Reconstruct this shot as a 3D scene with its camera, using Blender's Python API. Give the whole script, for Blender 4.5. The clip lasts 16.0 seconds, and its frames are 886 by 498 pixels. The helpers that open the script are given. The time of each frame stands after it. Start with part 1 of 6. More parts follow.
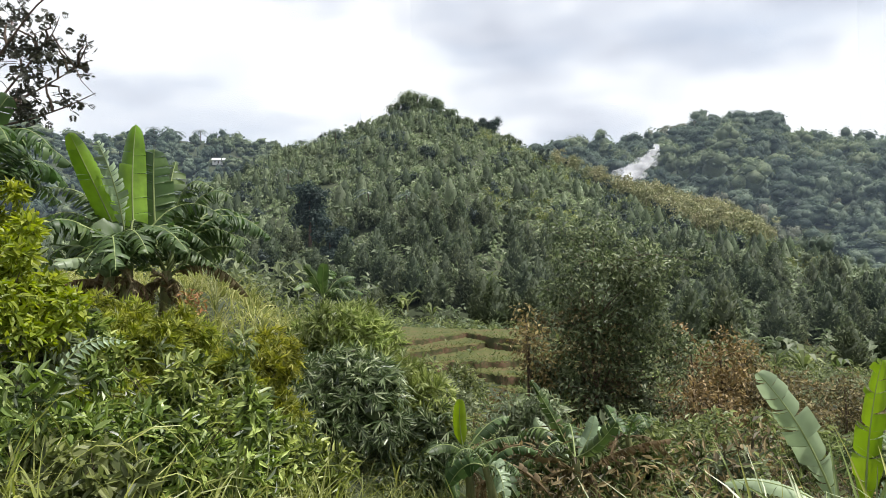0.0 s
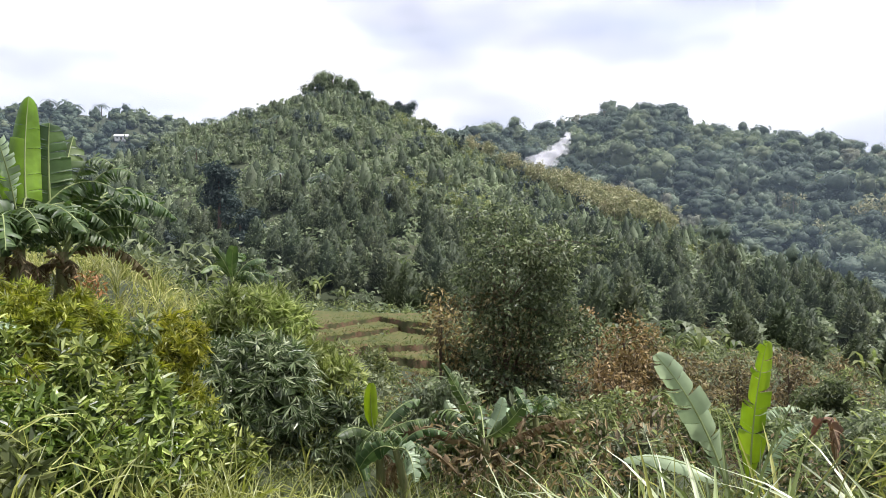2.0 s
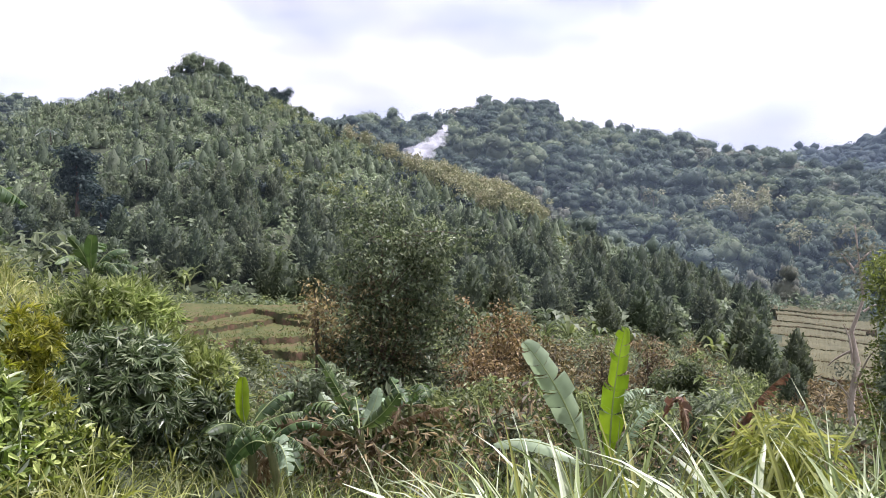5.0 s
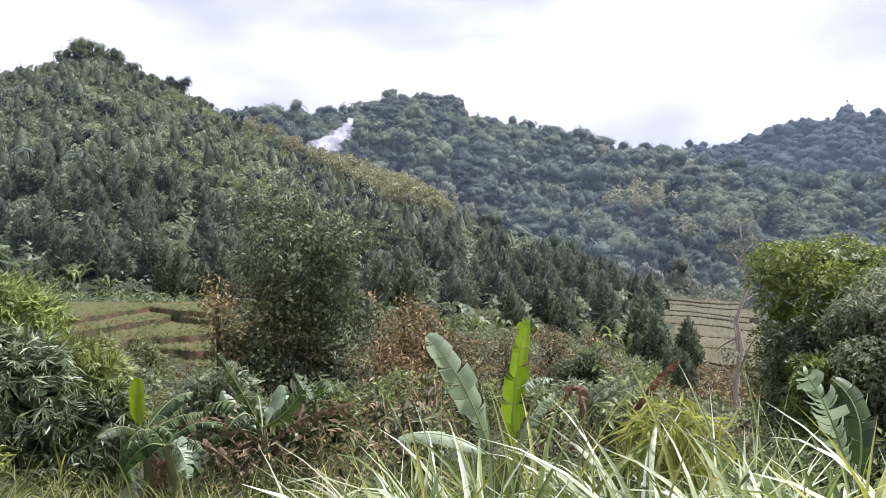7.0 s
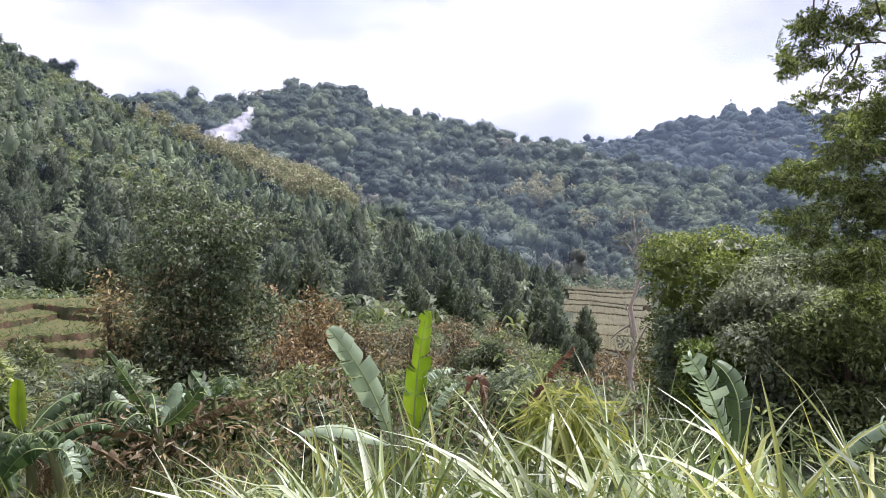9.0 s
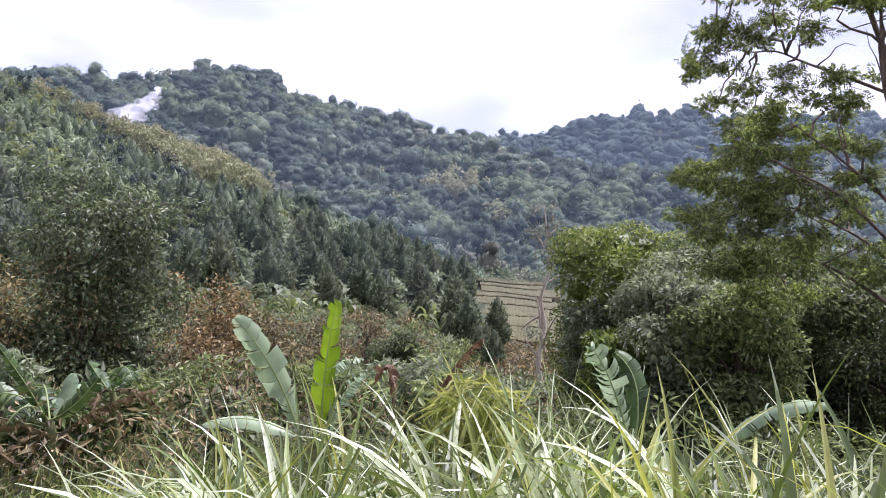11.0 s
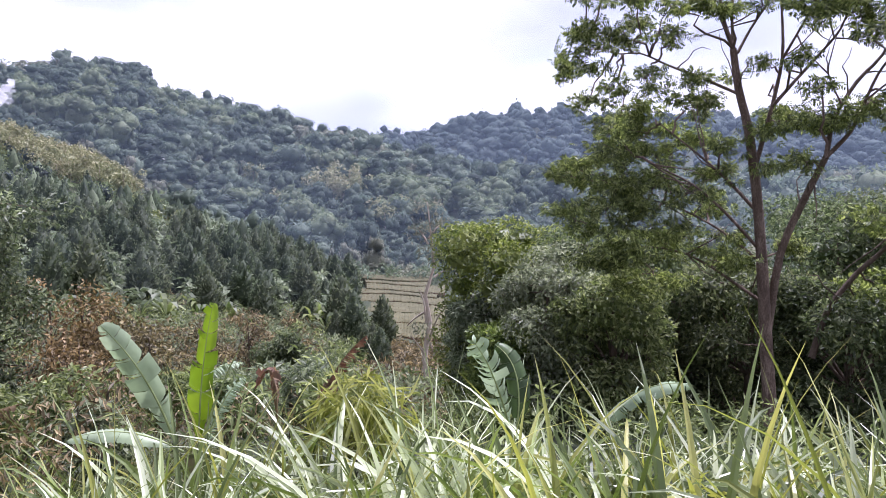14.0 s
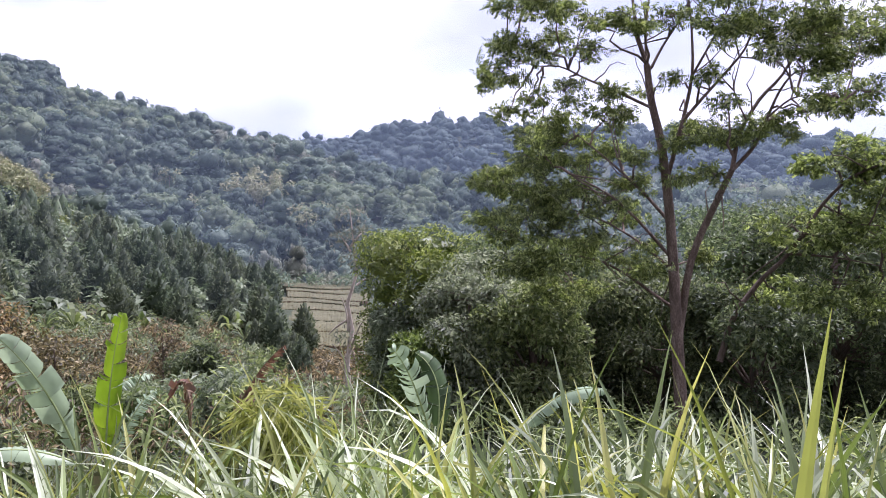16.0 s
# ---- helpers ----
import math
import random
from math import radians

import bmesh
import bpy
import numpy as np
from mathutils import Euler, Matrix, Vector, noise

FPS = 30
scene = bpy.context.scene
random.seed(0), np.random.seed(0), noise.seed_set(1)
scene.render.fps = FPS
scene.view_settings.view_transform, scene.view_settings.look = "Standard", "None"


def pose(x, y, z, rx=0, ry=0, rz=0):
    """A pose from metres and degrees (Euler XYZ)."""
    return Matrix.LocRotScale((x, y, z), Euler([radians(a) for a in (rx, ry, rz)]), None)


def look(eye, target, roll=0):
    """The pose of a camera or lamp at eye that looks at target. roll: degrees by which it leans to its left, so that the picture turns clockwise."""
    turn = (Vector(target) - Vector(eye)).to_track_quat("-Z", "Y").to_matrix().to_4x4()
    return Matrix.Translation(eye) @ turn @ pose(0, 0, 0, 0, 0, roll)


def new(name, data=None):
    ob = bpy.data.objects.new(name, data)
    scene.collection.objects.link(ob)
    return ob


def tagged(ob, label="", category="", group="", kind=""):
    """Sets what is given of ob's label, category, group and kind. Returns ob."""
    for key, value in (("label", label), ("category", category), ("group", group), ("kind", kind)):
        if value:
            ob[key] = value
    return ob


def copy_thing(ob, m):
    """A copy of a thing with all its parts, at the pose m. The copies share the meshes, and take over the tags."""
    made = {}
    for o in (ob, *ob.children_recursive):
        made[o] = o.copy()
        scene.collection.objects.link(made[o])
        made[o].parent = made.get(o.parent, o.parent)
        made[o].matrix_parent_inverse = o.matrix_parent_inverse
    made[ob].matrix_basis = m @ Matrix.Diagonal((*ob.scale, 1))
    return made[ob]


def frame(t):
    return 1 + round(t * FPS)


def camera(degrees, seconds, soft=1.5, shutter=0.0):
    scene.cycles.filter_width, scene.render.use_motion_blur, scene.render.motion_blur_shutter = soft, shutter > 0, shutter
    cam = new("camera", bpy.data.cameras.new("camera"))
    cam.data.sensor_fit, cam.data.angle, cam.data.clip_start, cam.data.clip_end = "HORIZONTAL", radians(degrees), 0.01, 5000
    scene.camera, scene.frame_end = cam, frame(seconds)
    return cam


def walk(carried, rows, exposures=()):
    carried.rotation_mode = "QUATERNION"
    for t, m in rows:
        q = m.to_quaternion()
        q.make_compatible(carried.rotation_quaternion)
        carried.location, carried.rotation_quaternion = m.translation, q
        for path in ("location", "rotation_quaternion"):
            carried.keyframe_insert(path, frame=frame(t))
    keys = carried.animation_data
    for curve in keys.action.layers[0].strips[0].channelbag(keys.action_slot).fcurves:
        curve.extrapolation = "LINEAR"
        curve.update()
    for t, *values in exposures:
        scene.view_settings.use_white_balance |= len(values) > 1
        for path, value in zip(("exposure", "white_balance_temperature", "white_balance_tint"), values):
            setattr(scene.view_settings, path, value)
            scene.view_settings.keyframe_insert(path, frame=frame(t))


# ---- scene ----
from collections import namedtuple

# The camera stands on a hillside path and pans to the right; it drifts a little with the turn.
cam = camera(62.3, 16.0, soft=0.75)


def aim(bearing, pitch, roll):
    a, p = radians(bearing), radians(pitch)
    eye = Vector((0.003 * bearing, 0.0, 1.6))
    return look(eye, eye + Vector((math.sin(a) * math.cos(p), math.cos(a) * math.cos(p), math.sin(p))), roll)


TURN = [
    (0, -27.79, 0.56, -1.07), (0.5, -26.16, 0.14, -0.71), (1, -24.16, -0.24, -0.52), (1.5, -22.42, -0.27, -0.35),
    (2, -21.11, -0.78, -0.40), (2.5, -19.83, -0.77, -0.58), (3, -18.08, -0.68, -0.57), (3.5, -16.67, -0.65, -0.68),
    (4, -15.03, -0.89, -0.64), (6.5, -6.10, -2.10, 0.33), (7, -4.26, -2.00, -0.10), (7.5, -2.62, -1.88, -0.35),
    (8, 0.00, -2.03, -0.20), (8.5, 1.73, -2.37, -0.14), (9, 3.19, -2.65, -0.06), (11.5, 11.38, -3.35, 1.40),
    (12, 12.82, -3.06, 1.21), (12.5, 14.57, -3.12, 1.39), (13, 15.67, -3.17, 1.15), (13.5, 17.15, -3.46, 0.72),
    (14, 18.91, -3.38, 0.61), (14.5, 20.47, -3.10, 0.49), (15, 21.87, -3.03, 0.63), (15.5, 22.96, -2.99, 0.81),
    (16, 24.92, -2.68, 1.06)]
walk(cam, [(t, aim(b, p, r)) for t, b, p, r in TURN],
     exposures=[(0, 0.43, 6400, 8), (1.5, 0.59, 6280, 12), (4, 0.68, 5980, 22), (9, 0.69, 5800, 26), (12, 0.76, 5660, 30), (16, 0.76, 5620, 31)])

# ---- light: a bright veiled sun high on the right, under broken white cloud ----
SUN_BEARING, SUN_RISE = 70.0, 66.0
sun = new("sun", bpy.data.lights.new("sun", "SUN"))
sun.data.energy, sun.data.angle, sun.data.color = 5.0, radians(2.0), (1.0, 0.96, 0.90)
sb, sr = radians(SUN_BEARING), radians(SUN_RISE)
sun.matrix_world = look(Vector((math.sin(sb) * math.cos(sr), math.cos(sb) * math.cos(sr), math.sin(sr))) * 300, (0, 0, 0))

world = bpy.data.worlds.new("sky")
scene.world = world
world.use_nodes = True
wt = world.node_tree
wt.nodes.clear()


def node(tree, kind, **inputs):
    n = tree.nodes.new(kind)
    for key, value in inputs.items():
        n.inputs[key.replace("_", " ")].default_value = value
    return n


def ramp(tree, stops, source):
    n = tree.nodes.new("ShaderNodeValToRGB")
    e = n.color_ramp.elements
    while len(e) < len(stops):
        e.new(0.5)
    for el, (p, c) in zip(e, stops):
        el.position, el.color = p, (c[0], c[1], c[2], 1)
    tree.links.new(source, n.inputs[0])
    return n


sky = wt.nodes.new("ShaderNodeTexSky")
sky.sky_type, sky.sun_disc, sky.sun_elevation, sky.sun_rotation = "NISHITA", False, sr, sb
wc = wt.nodes.new("ShaderNodeTexCoord")
wm = wt.nodes.new("ShaderNodeMapping")
wm.inputs["Scale"].default_value = (1.0, 1.0, 2.6)
wm.inputs["Location"].default_value = (3.1, 0.7, 1.3)
wt.links.new(wc.outputs["Generated"], wm.inputs[0])
cover = node(wt, "ShaderNodeTexNoise", Scale=3.1, Detail=5.0, Roughness=0.5)
shade = node(wt, "ShaderNodeTexNoise", Scale=2.6, Detail=4.0, Roughness=0.5)
wt.links.new(wm.outputs[0], cover.inputs["Vector"])
wt.links.new(wm.outputs[0], shade.inputs["Vector"])
cloud_mask = ramp(wt, [(0.30, (0.75, 0.75, 0.75)), (0.5, (1, 1, 1))], cover.outputs["Fac"])
cloud_tone = ramp(wt, [(0.36, (0.58, 0.60, 0.68)), (0.45, (0.74, 0.76, 0.83)), (0.53, (0.97, 0.97, 0.99))], shade.outputs["Fac"])
blue = node(wt, "ShaderNodeBackground", Strength=0.11)
white = node(wt, "ShaderNodeBackground", Strength=0.86)
both = wt.nodes.new("ShaderNodeMixShader")
wout = wt.nodes.new("ShaderNodeOutputWorld")
wt.links.new(sky.outputs[0], blue.inputs["Color"])
wt.links.new(cloud_tone.outputs[0], white.inputs["Color"])
wt.links.new(cloud_mask.outputs[0], both.inputs[0])
wt.links.new(blue.outputs[0], both.inputs[1])
wt.links.new(white.outputs[0], both.inputs[2])
wt.links.new(both.outputs[0], wout.inputs[0])

# ---- materials ----
def start_material(name):
    m = bpy.data.materials.new(name)
    m.use_nodes = True
    t = m.node_tree
    bsdf = t.nodes["Principled BSDF"]
    return m, t, bsdf, t.nodes["Material Output"]


def leaf_material(name, dark, mid, light, glow=0.3, rough=0.5, patch=0.25, sheen=0.4, lumps=0.0):
    """Foliage: every leaf has its own tone, whole patches drift, and light comes through the blades."""
    m, t, bsdf, out = start_material(name)
    geo = t.nodes.new("ShaderNodeNewGeometry")
    tone = ramp(t, [(0.0, dark), (0.55, mid), (1.0, light)], geo.outputs["Random Per Island"])
    coord = t.nodes.new("ShaderNodeTexCoord")
    drift = node(t, "ShaderNodeTexNoise", Scale=patch, Detail=4.0, Roughness=0.6)
    t.links.new(coord.outputs["Object"], drift.inputs["Vector"])
    info = t.nodes.new("ShaderNodeObjectInfo")
    value = node(t, "ShaderNodeMapRange", From_Min=0.3, From_Max=0.7, To_Min=0.6, To_Max=1.35)
    t.links.new(drift.outputs["Fac"], value.inputs[0])
    hue = node(t, "ShaderNodeMapRange", From_Min=0.0, From_Max=1.0, To_Min=0.485, To_Max=0.515)
    t.links.new(info.outputs["Random"], hue.inputs[0])
    hsv = t.nodes.new("ShaderNodeHueSaturation")
    t.links.new(tone.outputs[0], hsv.inputs["Color"])
    t.links.new(value.outputs[0], hsv.inputs["Value"])
    t.links.new(hue.outputs[0], hsv.inputs["Hue"])
    t.links.new(hsv.outputs[0], bsdf.inputs["Base Color"])
    bsdf.inputs["Roughness"].default_value = rough
    bsdf.inputs["Specular IOR Level"].default_value = sheen
    if lumps:
        grain = node(t, "ShaderNodeTexNoise", Scale=lumps, Detail=3.0, Roughness=0.7)
        t.links.new(coord.outputs["Object"], grain.inputs["Vector"])
        bp = node(t, "ShaderNodeBump", Strength=1.0, Distance=0.6 / lumps)
        t.links.new(grain.outputs["Fac"], bp.inputs["Height"])
        t.links.new(bp.outputs[0], bsdf.inputs["Normal"])
    if glow:
        tr = t.nodes.new("ShaderNodeBsdfTranslucent")
        gain = t.nodes.new("ShaderNodeHueSaturation")
        gain.inputs["Saturation"].default_value, gain.inputs["Value"].default_value = 1.15, 1.6
        t.links.new(hsv.outputs[0], gain.inputs["Color"])
        t.links.new(gain.outputs[0], tr.inputs["Color"])
        mix = t.nodes.new("ShaderNodeMixShader")
        mix.inputs[0].default_value = glow
        t.links.new(bsdf.outputs[0], mix.inputs[1])
        t.links.new(tr.outputs[0], mix.inputs[2])
        t.links.new(mix.outputs[0], out.inputs["Surface"])
    return m


def rough_material(name, stops, scale, rough=0.9, bump=0.3, fine=8.0, stretch=(1, 1, 1)):
    """Bark, soil, stone, plaster: two scales of noise in colour and relief."""
    m, t, bsdf, out = start_material(name)
    coord = t.nodes.new("ShaderNodeTexCoord")
    mp = t.nodes.new("ShaderNodeMapping")
    mp.inputs["Scale"].default_value = stretch
    t.links.new(coord.outputs["Object"], mp.inputs[0])
    a = node(t, "ShaderNodeTexNoise", Scale=scale, Detail=6.0, Roughness=0.62)
    b = node(t, "ShaderNodeTexNoise", Scale=scale * fine, Detail=4.0, Roughness=0.7)
    t.links.new(mp.outputs[0], a.inputs["Vector"])
    t.links.new(mp.outputs[0], b.inputs["Vector"])
    mean = t.nodes.new("ShaderNodeMix")
    mean.inputs[0].default_value = 0.4
    t.links.new(a.outputs["Fac"], mean.inputs[2])
    t.links.new(b.outputs["Fac"], mean.inputs[3])
    c = ramp(t, stops, mean.outputs[0])
    t.links.new(c.outputs[0], bsdf.inputs["Base Color"])
    bsdf.inputs["Roughness"].default_value = rough
    bsdf.inputs["Specular IOR Level"].default_value = 0.25
    bp = node(t, "ShaderNodeBump", Strength=bump, Distance=0.05)
    t.links.new(b.outputs["Fac"], bp.inputs["Height"])
    t.links.new(bp.outputs[0], bsdf.inputs["Normal"])
    return m


M_GROUND = rough_material("hillside_soil_and_weeds", [(0.30, (0.016, 0.022, 0.01)), (0.48, (0.034, 0.043, 0.02)), (0.60, (0.055, 0.062, 0.034)), (0.74, (0.10, 0.08, 0.045))], 0.09, fine=34, bump=1.0)
M_SOIL = rough_material("grassy_earth_bank", [(0.36, (0.028, 0.038, 0.012)), (0.47, (0.05, 0.052, 0.02)), (0.56, (0.10, 0.062, 0.036)), (0.68, (0.16, 0.095, 0.06))], 0.5, fine=9)
M_FIELD = rough_material("mown_terrace_grass", [(0.36, (0.03, 0.042, 0.01)), (0.47, (0.058, 0.07, 0.017)), (0.55, (0.085, 0.078, 0.026)), (0.64, (0.10, 0.06, 0.033))], 0.45)
M_STRAW = rough_material("dry_stubble", [(0.3, (0.05, 0.049, 0.022)), (0.5, (0.085, 0.08, 0.038)), (0.72, (0.13, 0.118, 0.062))], 0.3)
M_BARK = rough_material("grey_brown_bark", [(0.3, (0.05, 0.035, 0.025)), (0.55, (0.11, 0.08, 0.06)), (0.75, (0.19, 0.15, 0.12))], 5.0, bump=0.8, stretch=(1, 1, 0.25))
M_BARK_RED = rough_material("reddish_bark", [(0.3, (0.05, 0.036, 0.027)), (0.5, (0.13, 0.092, 0.068)), (0.68, (0.27, 0.21, 0.165))], 4.0, bump=1.0, stretch=(1, 1, 0.4))
M_BARK_PALE = rough_material("pale_dead_wood", [(0.3, (0.26, 0.21, 0.16)), (0.55, (0.40, 0.34, 0.27)), (0.75, (0.52, 0.46, 0.38))], 5.0, bump=0.6, stretch=(1, 1, 0.25))
M_STEM = rough_material("banana_stem_sheath", [(0.3, (0.07, 0.08, 0.03)), (0.5, (0.16, 0.17, 0.07)), (0.7, (0.20, 0.13, 0.07))], 3.0, rough=0.6, stretch=(1, 1, 0.2))
M_RIB = rough_material("pale_leaf_rib", [(0.3, (0.18, 0.23, 0.08)), (0.7, (0.28, 0.32, 0.14))], 6.0, rough=0.5, bump=0.1)
M_CEDAR = leaf_material("cedar_needles", (0.042, 0.058, 0.028), (0.088, 0.112, 0.054), (0.21, 0.24, 0.138), glow=0.28, rough=0.65, patch=0.12, sheen=0.35, lumps=3.0)
M_WOODS = leaf_material("far_woodland_leaves", (0.085, 0.112, 0.076), (0.13, 0.165, 0.112), (0.21, 0.25, 0.172), glow=0.35, rough=0.7, patch=0.11, sheen=0.25, lumps=1.5)
M_WOODS_DARK = leaf_material("far_dark_leaves", (0.05, 0.072, 0.05), (0.08, 0.108, 0.077), (0.125, 0.158, 0.115), glow=0.35, rough=0.7, patch=0.11, sheen=0.25, lumps=1.5)
M_TEAK = leaf_material("pale_teak_leaves", (0.13, 0.135, 0.088), (0.20, 0.205, 0.14), (0.30, 0.295, 0.215), glow=0.35, rough=0.7, patch=0.11, sheen=0.25, lumps=1.5)
M_LIGHTWOODS = leaf_material("light_green_crowns", (0.082, 0.11, 0.06), (0.128, 0.16, 0.09), (0.19, 0.225, 0.13), glow=0.35, rough=0.7, patch=0.11, sheen=0.25, lumps=2.2)
M_YELLOWING = leaf_material("yellowing_leaves", (0.15, 0.16, 0.075), (0.26, 0.26, 0.135), (0.40, 0.38, 0.22), glow=0.25, rough=0.55, patch=0.2)
M_PALM = leaf_material("palm_fronds", (0.045, 0.07, 0.05), (0.08, 0.11, 0.08), (0.13, 0.17, 0.12), glow=0.25, rough=0.4, patch=0.2, sheen=0.7)
# Bluer and flatter than the nearer woods: distance haze partly in the colour.
M_RANGE = leaf_material("haze_tinted_range_leaves", (0.06, 0.082, 0.072), (0.078, 0.102, 0.09), (0.10, 0.128, 0.112), glow=0.3, rough=0.8, patch=0.03, sheen=0.2, lumps=0.8)
M_UNDER = leaf_material("pale_undergrowth", (0.08, 0.106, 0.052), (0.15, 0.182, 0.10), (0.26, 0.295, 0.175), glow=0.35, rough=0.55, patch=0.04, sheen=0.4)
M_GLADE = leaf_material("yellow_green_glade", (0.09, 0.12, 0.03), (0.17, 0.2, 0.06), (0.26, 0.27, 0.10), glow=0.25, patch=0.06)
M_DARKLEAF = leaf_material("dark_glossy_leaves", (0.03, 0.046, 0.02), (0.085, 0.115, 0.052), (0.22, 0.26, 0.14), glow=0.4, rough=0.48, patch=0.5, sheen=0.5)
M_BAMBOO = leaf_material("bamboo_leaves", (0.032, 0.052, 0.02), (0.115, 0.158, 0.064), (0.46, 0.50, 0.33), glow=0.36, rough=0.36, patch=0.6, sheen=0.8)
M_BRIGHT = leaf_material("bright_green_leaves", (0.025, 0.042, 0.01), (0.13, 0.18, 0.034), (0.46, 0.52, 0.18), glow=0.36, rough=0.42, patch=1.6, sheen=0.6)
M_FRESH = leaf_material("fresh_green_leaves", (0.10, 0.13, 0.036), (0.22, 0.265, 0.085), (0.44, 0.47, 0.22), glow=0.46, rough=0.42, patch=0.6, sheen=0.5)
M_HILLBUSH = leaf_material("hillside_bush_leaves", (0.07, 0.092, 0.05), (0.115, 0.146, 0.08), (0.19, 0.225, 0.13), glow=0.3, rough=0.6, patch=0.12, sheen=0.3, lumps=2.0)
M_HILLDARK = leaf_material("dark_hilltop_leaves", (0.028, 0.042, 0.034), (0.05, 0.068, 0.055), (0.085, 0.108, 0.088), glow=0.25, rough=0.65, patch=0.12, sheen=0.3, lumps=2.0)
# Darker mid-green: the wood's shade put in the colour, plus one dark bush.
M_WOODLEAF = leaf_material("darkened_wood_leaves", (0.03, 0.044, 0.017), (0.076, 0.098, 0.04), (0.20, 0.23, 0.11), glow=0.44, rough=0.5, patch=0.5, sheen=0.45)
M_BLUEDARK = leaf_material("blue_green_dark_leaves", (0.024, 0.042, 0.034), (0.044, 0.066, 0.055), (0.075, 0.102, 0.085), glow=0.25, rough=0.65, patch=0.12, sheen=0.3, lumps=2.0)
M_SUNNY = leaf_material("sunny_crown_leaves", (0.046, 0.068, 0.014), (0.122, 0.16, 0.036), (0.26, 0.30, 0.085), glow=0.4, rough=0.48, patch=0.6)
M_FERN = leaf_material("yellow_fern_leaves", (0.075, 0.095, 0.014), (0.20, 0.225, 0.036), (0.36, 0.37, 0.08), glow=0.4, rough=0.5, patch=1.2)
M_MIDLEAF = leaf_material("mid_green_leaves", (0.05, 0.07, 0.024), (0.125, 0.155, 0.055), (0.30, 0.335, 0.15), glow=0.48, rough=0.5, patch=0.5, sheen=0.5)
M_GREYLEAF = leaf_material("grey_green_leaves", (0.065, 0.082, 0.042), (0.145, 0.17, 0.095), (0.32, 0.35, 0.22), glow=0.48, rough=0.48, patch=0.5, sheen=0.5)
M_BROWN = leaf_material("withered_brown_leaves", (0.045, 0.038, 0.017), (0.12, 0.095, 0.042), (0.34, 0.275, 0.14), glow=0.25, rough=0.6, patch=0.4)
M_SAPLING = leaf_material("orange_brown_leaves", (0.06, 0.044, 0.02), (0.17, 0.122, 0.052), (0.38, 0.29, 0.145), glow=0.3, rough=0.6, patch=0.5)
M_ACACIA = leaf_material("feathery_acacia_leaves", (0.04, 0.054, 0.015), (0.12, 0.152, 0.042), (0.33, 0.37, 0.13), glow=0.4, rough=0.5, patch=0.4)
M_BLADE = leaf_material("grass_blades", (0.06, 0.08, 0.018), (0.19, 0.225, 0.062), (0.66, 0.68, 0.48), glow=0.32, rough=0.38, patch=0.9, sheen=0.6)
M_BLADE_GREEN = leaf_material("green_grass_blades", (0.13, 0.155, 0.034), (0.25, 0.275, 0.07), (0.40, 0.41, 0.15), glow=0.4, rough=0.4, patch=0.9, sheen=0.5)
M_LIME = leaf_material("lime_leaves", (0.10, 0.14, 0.016), (0.20, 0.25, 0.03), (0.33, 0.37, 0.07), glow=0.42, rough=0.45, patch=0.7)
M_BANKGRASS = leaf_material("bank_grass_blades", (0.12, 0.14, 0.036), (0.24, 0.245, 0.078), (0.40, 0.38, 0.17), glow=0.4, rough=0.45, patch=0.5)
M_SLOPE = leaf_material("rank_slope_grass", (0.045, 0.06, 0.014), (0.085, 0.105, 0.027), (0.18, 0.185, 0.07), glow=0.35, rough=0.5, patch=0.5)
M_BANANA = leaf_material("banana_leaf", (0.035, 0.062, 0.02), (0.06, 0.10, 0.03), (0.10, 0.15, 0.05), glow=0.3, rough=0.48, patch=1.2, sheen=0.4)
# Pale leaves, whitened further in colour so they look strongly lit.
M_BANANA_PALE = leaf_material("pale_lit_leaf", (0.20, 0.26, 0.15), (0.26, 0.33, 0.20), (0.33, 0.40, 0.26), glow=0.25, rough=0.42, patch=2.0)
M_BANANA_YOUNG = leaf_material("young_banana_leaf", (0.12, 0.20, 0.02), (0.16, 0.245, 0.026), (0.21, 0.30, 0.045), glow=0.4, rough=0.35, patch=1.5)
M_BANANA_DRY = leaf_material("dry_banana_leaf", (0.085, 0.06, 0.028), (0.15, 0.11, 0.052), (0.27, 0.215, 0.12), glow=0.25, rough=0.7, patch=2.0)
M_RUST = leaf_material("rust_red_dry_leaf", (0.09, 0.048, 0.03), (0.165, 0.092, 0.054), (0.27, 0.175, 0.105), glow=0.3, rough=0.65, patch=3.0)
M_ORANGE = leaf_material("orange_dry_leaves", (0.20, 0.11, 0.04), (0.34, 0.20, 0.07), (0.46, 0.32, 0.15), glow=0.25, rough=0.6, patch=2.0)
# Near-black leaves: the dark outline against a bright sky, put into colour.
M_SILHOUETTE = leaf_material("backlit_dark_leaves", (0.02, 0.022, 0.014), (0.035, 0.036, 0.022), (0.055, 0.055, 0.035), glow=0.15, rough=0.5, patch=0.5)
M_PLASTER = rough_material("white_plaster", [(0.3, (0.55, 0.53, 0.5)), (0.7, (0.75, 0.74, 0.71))], 0.6, bump=0.1)
M_TIN = rough_material("pale_tin_roof", [(0.3, (0.45, 0.46, 0.48)), (0.7, (0.66, 0.67, 0.68))], 0.5, rough=0.5, bump=0.1)
M_DARKGLASS = rough_material("dark_window", [(0.3, (0.02, 0.025, 0.03)), (0.7, (0.04, 0.045, 0.05))], 1.0, rough=0.15, bump=0.0)


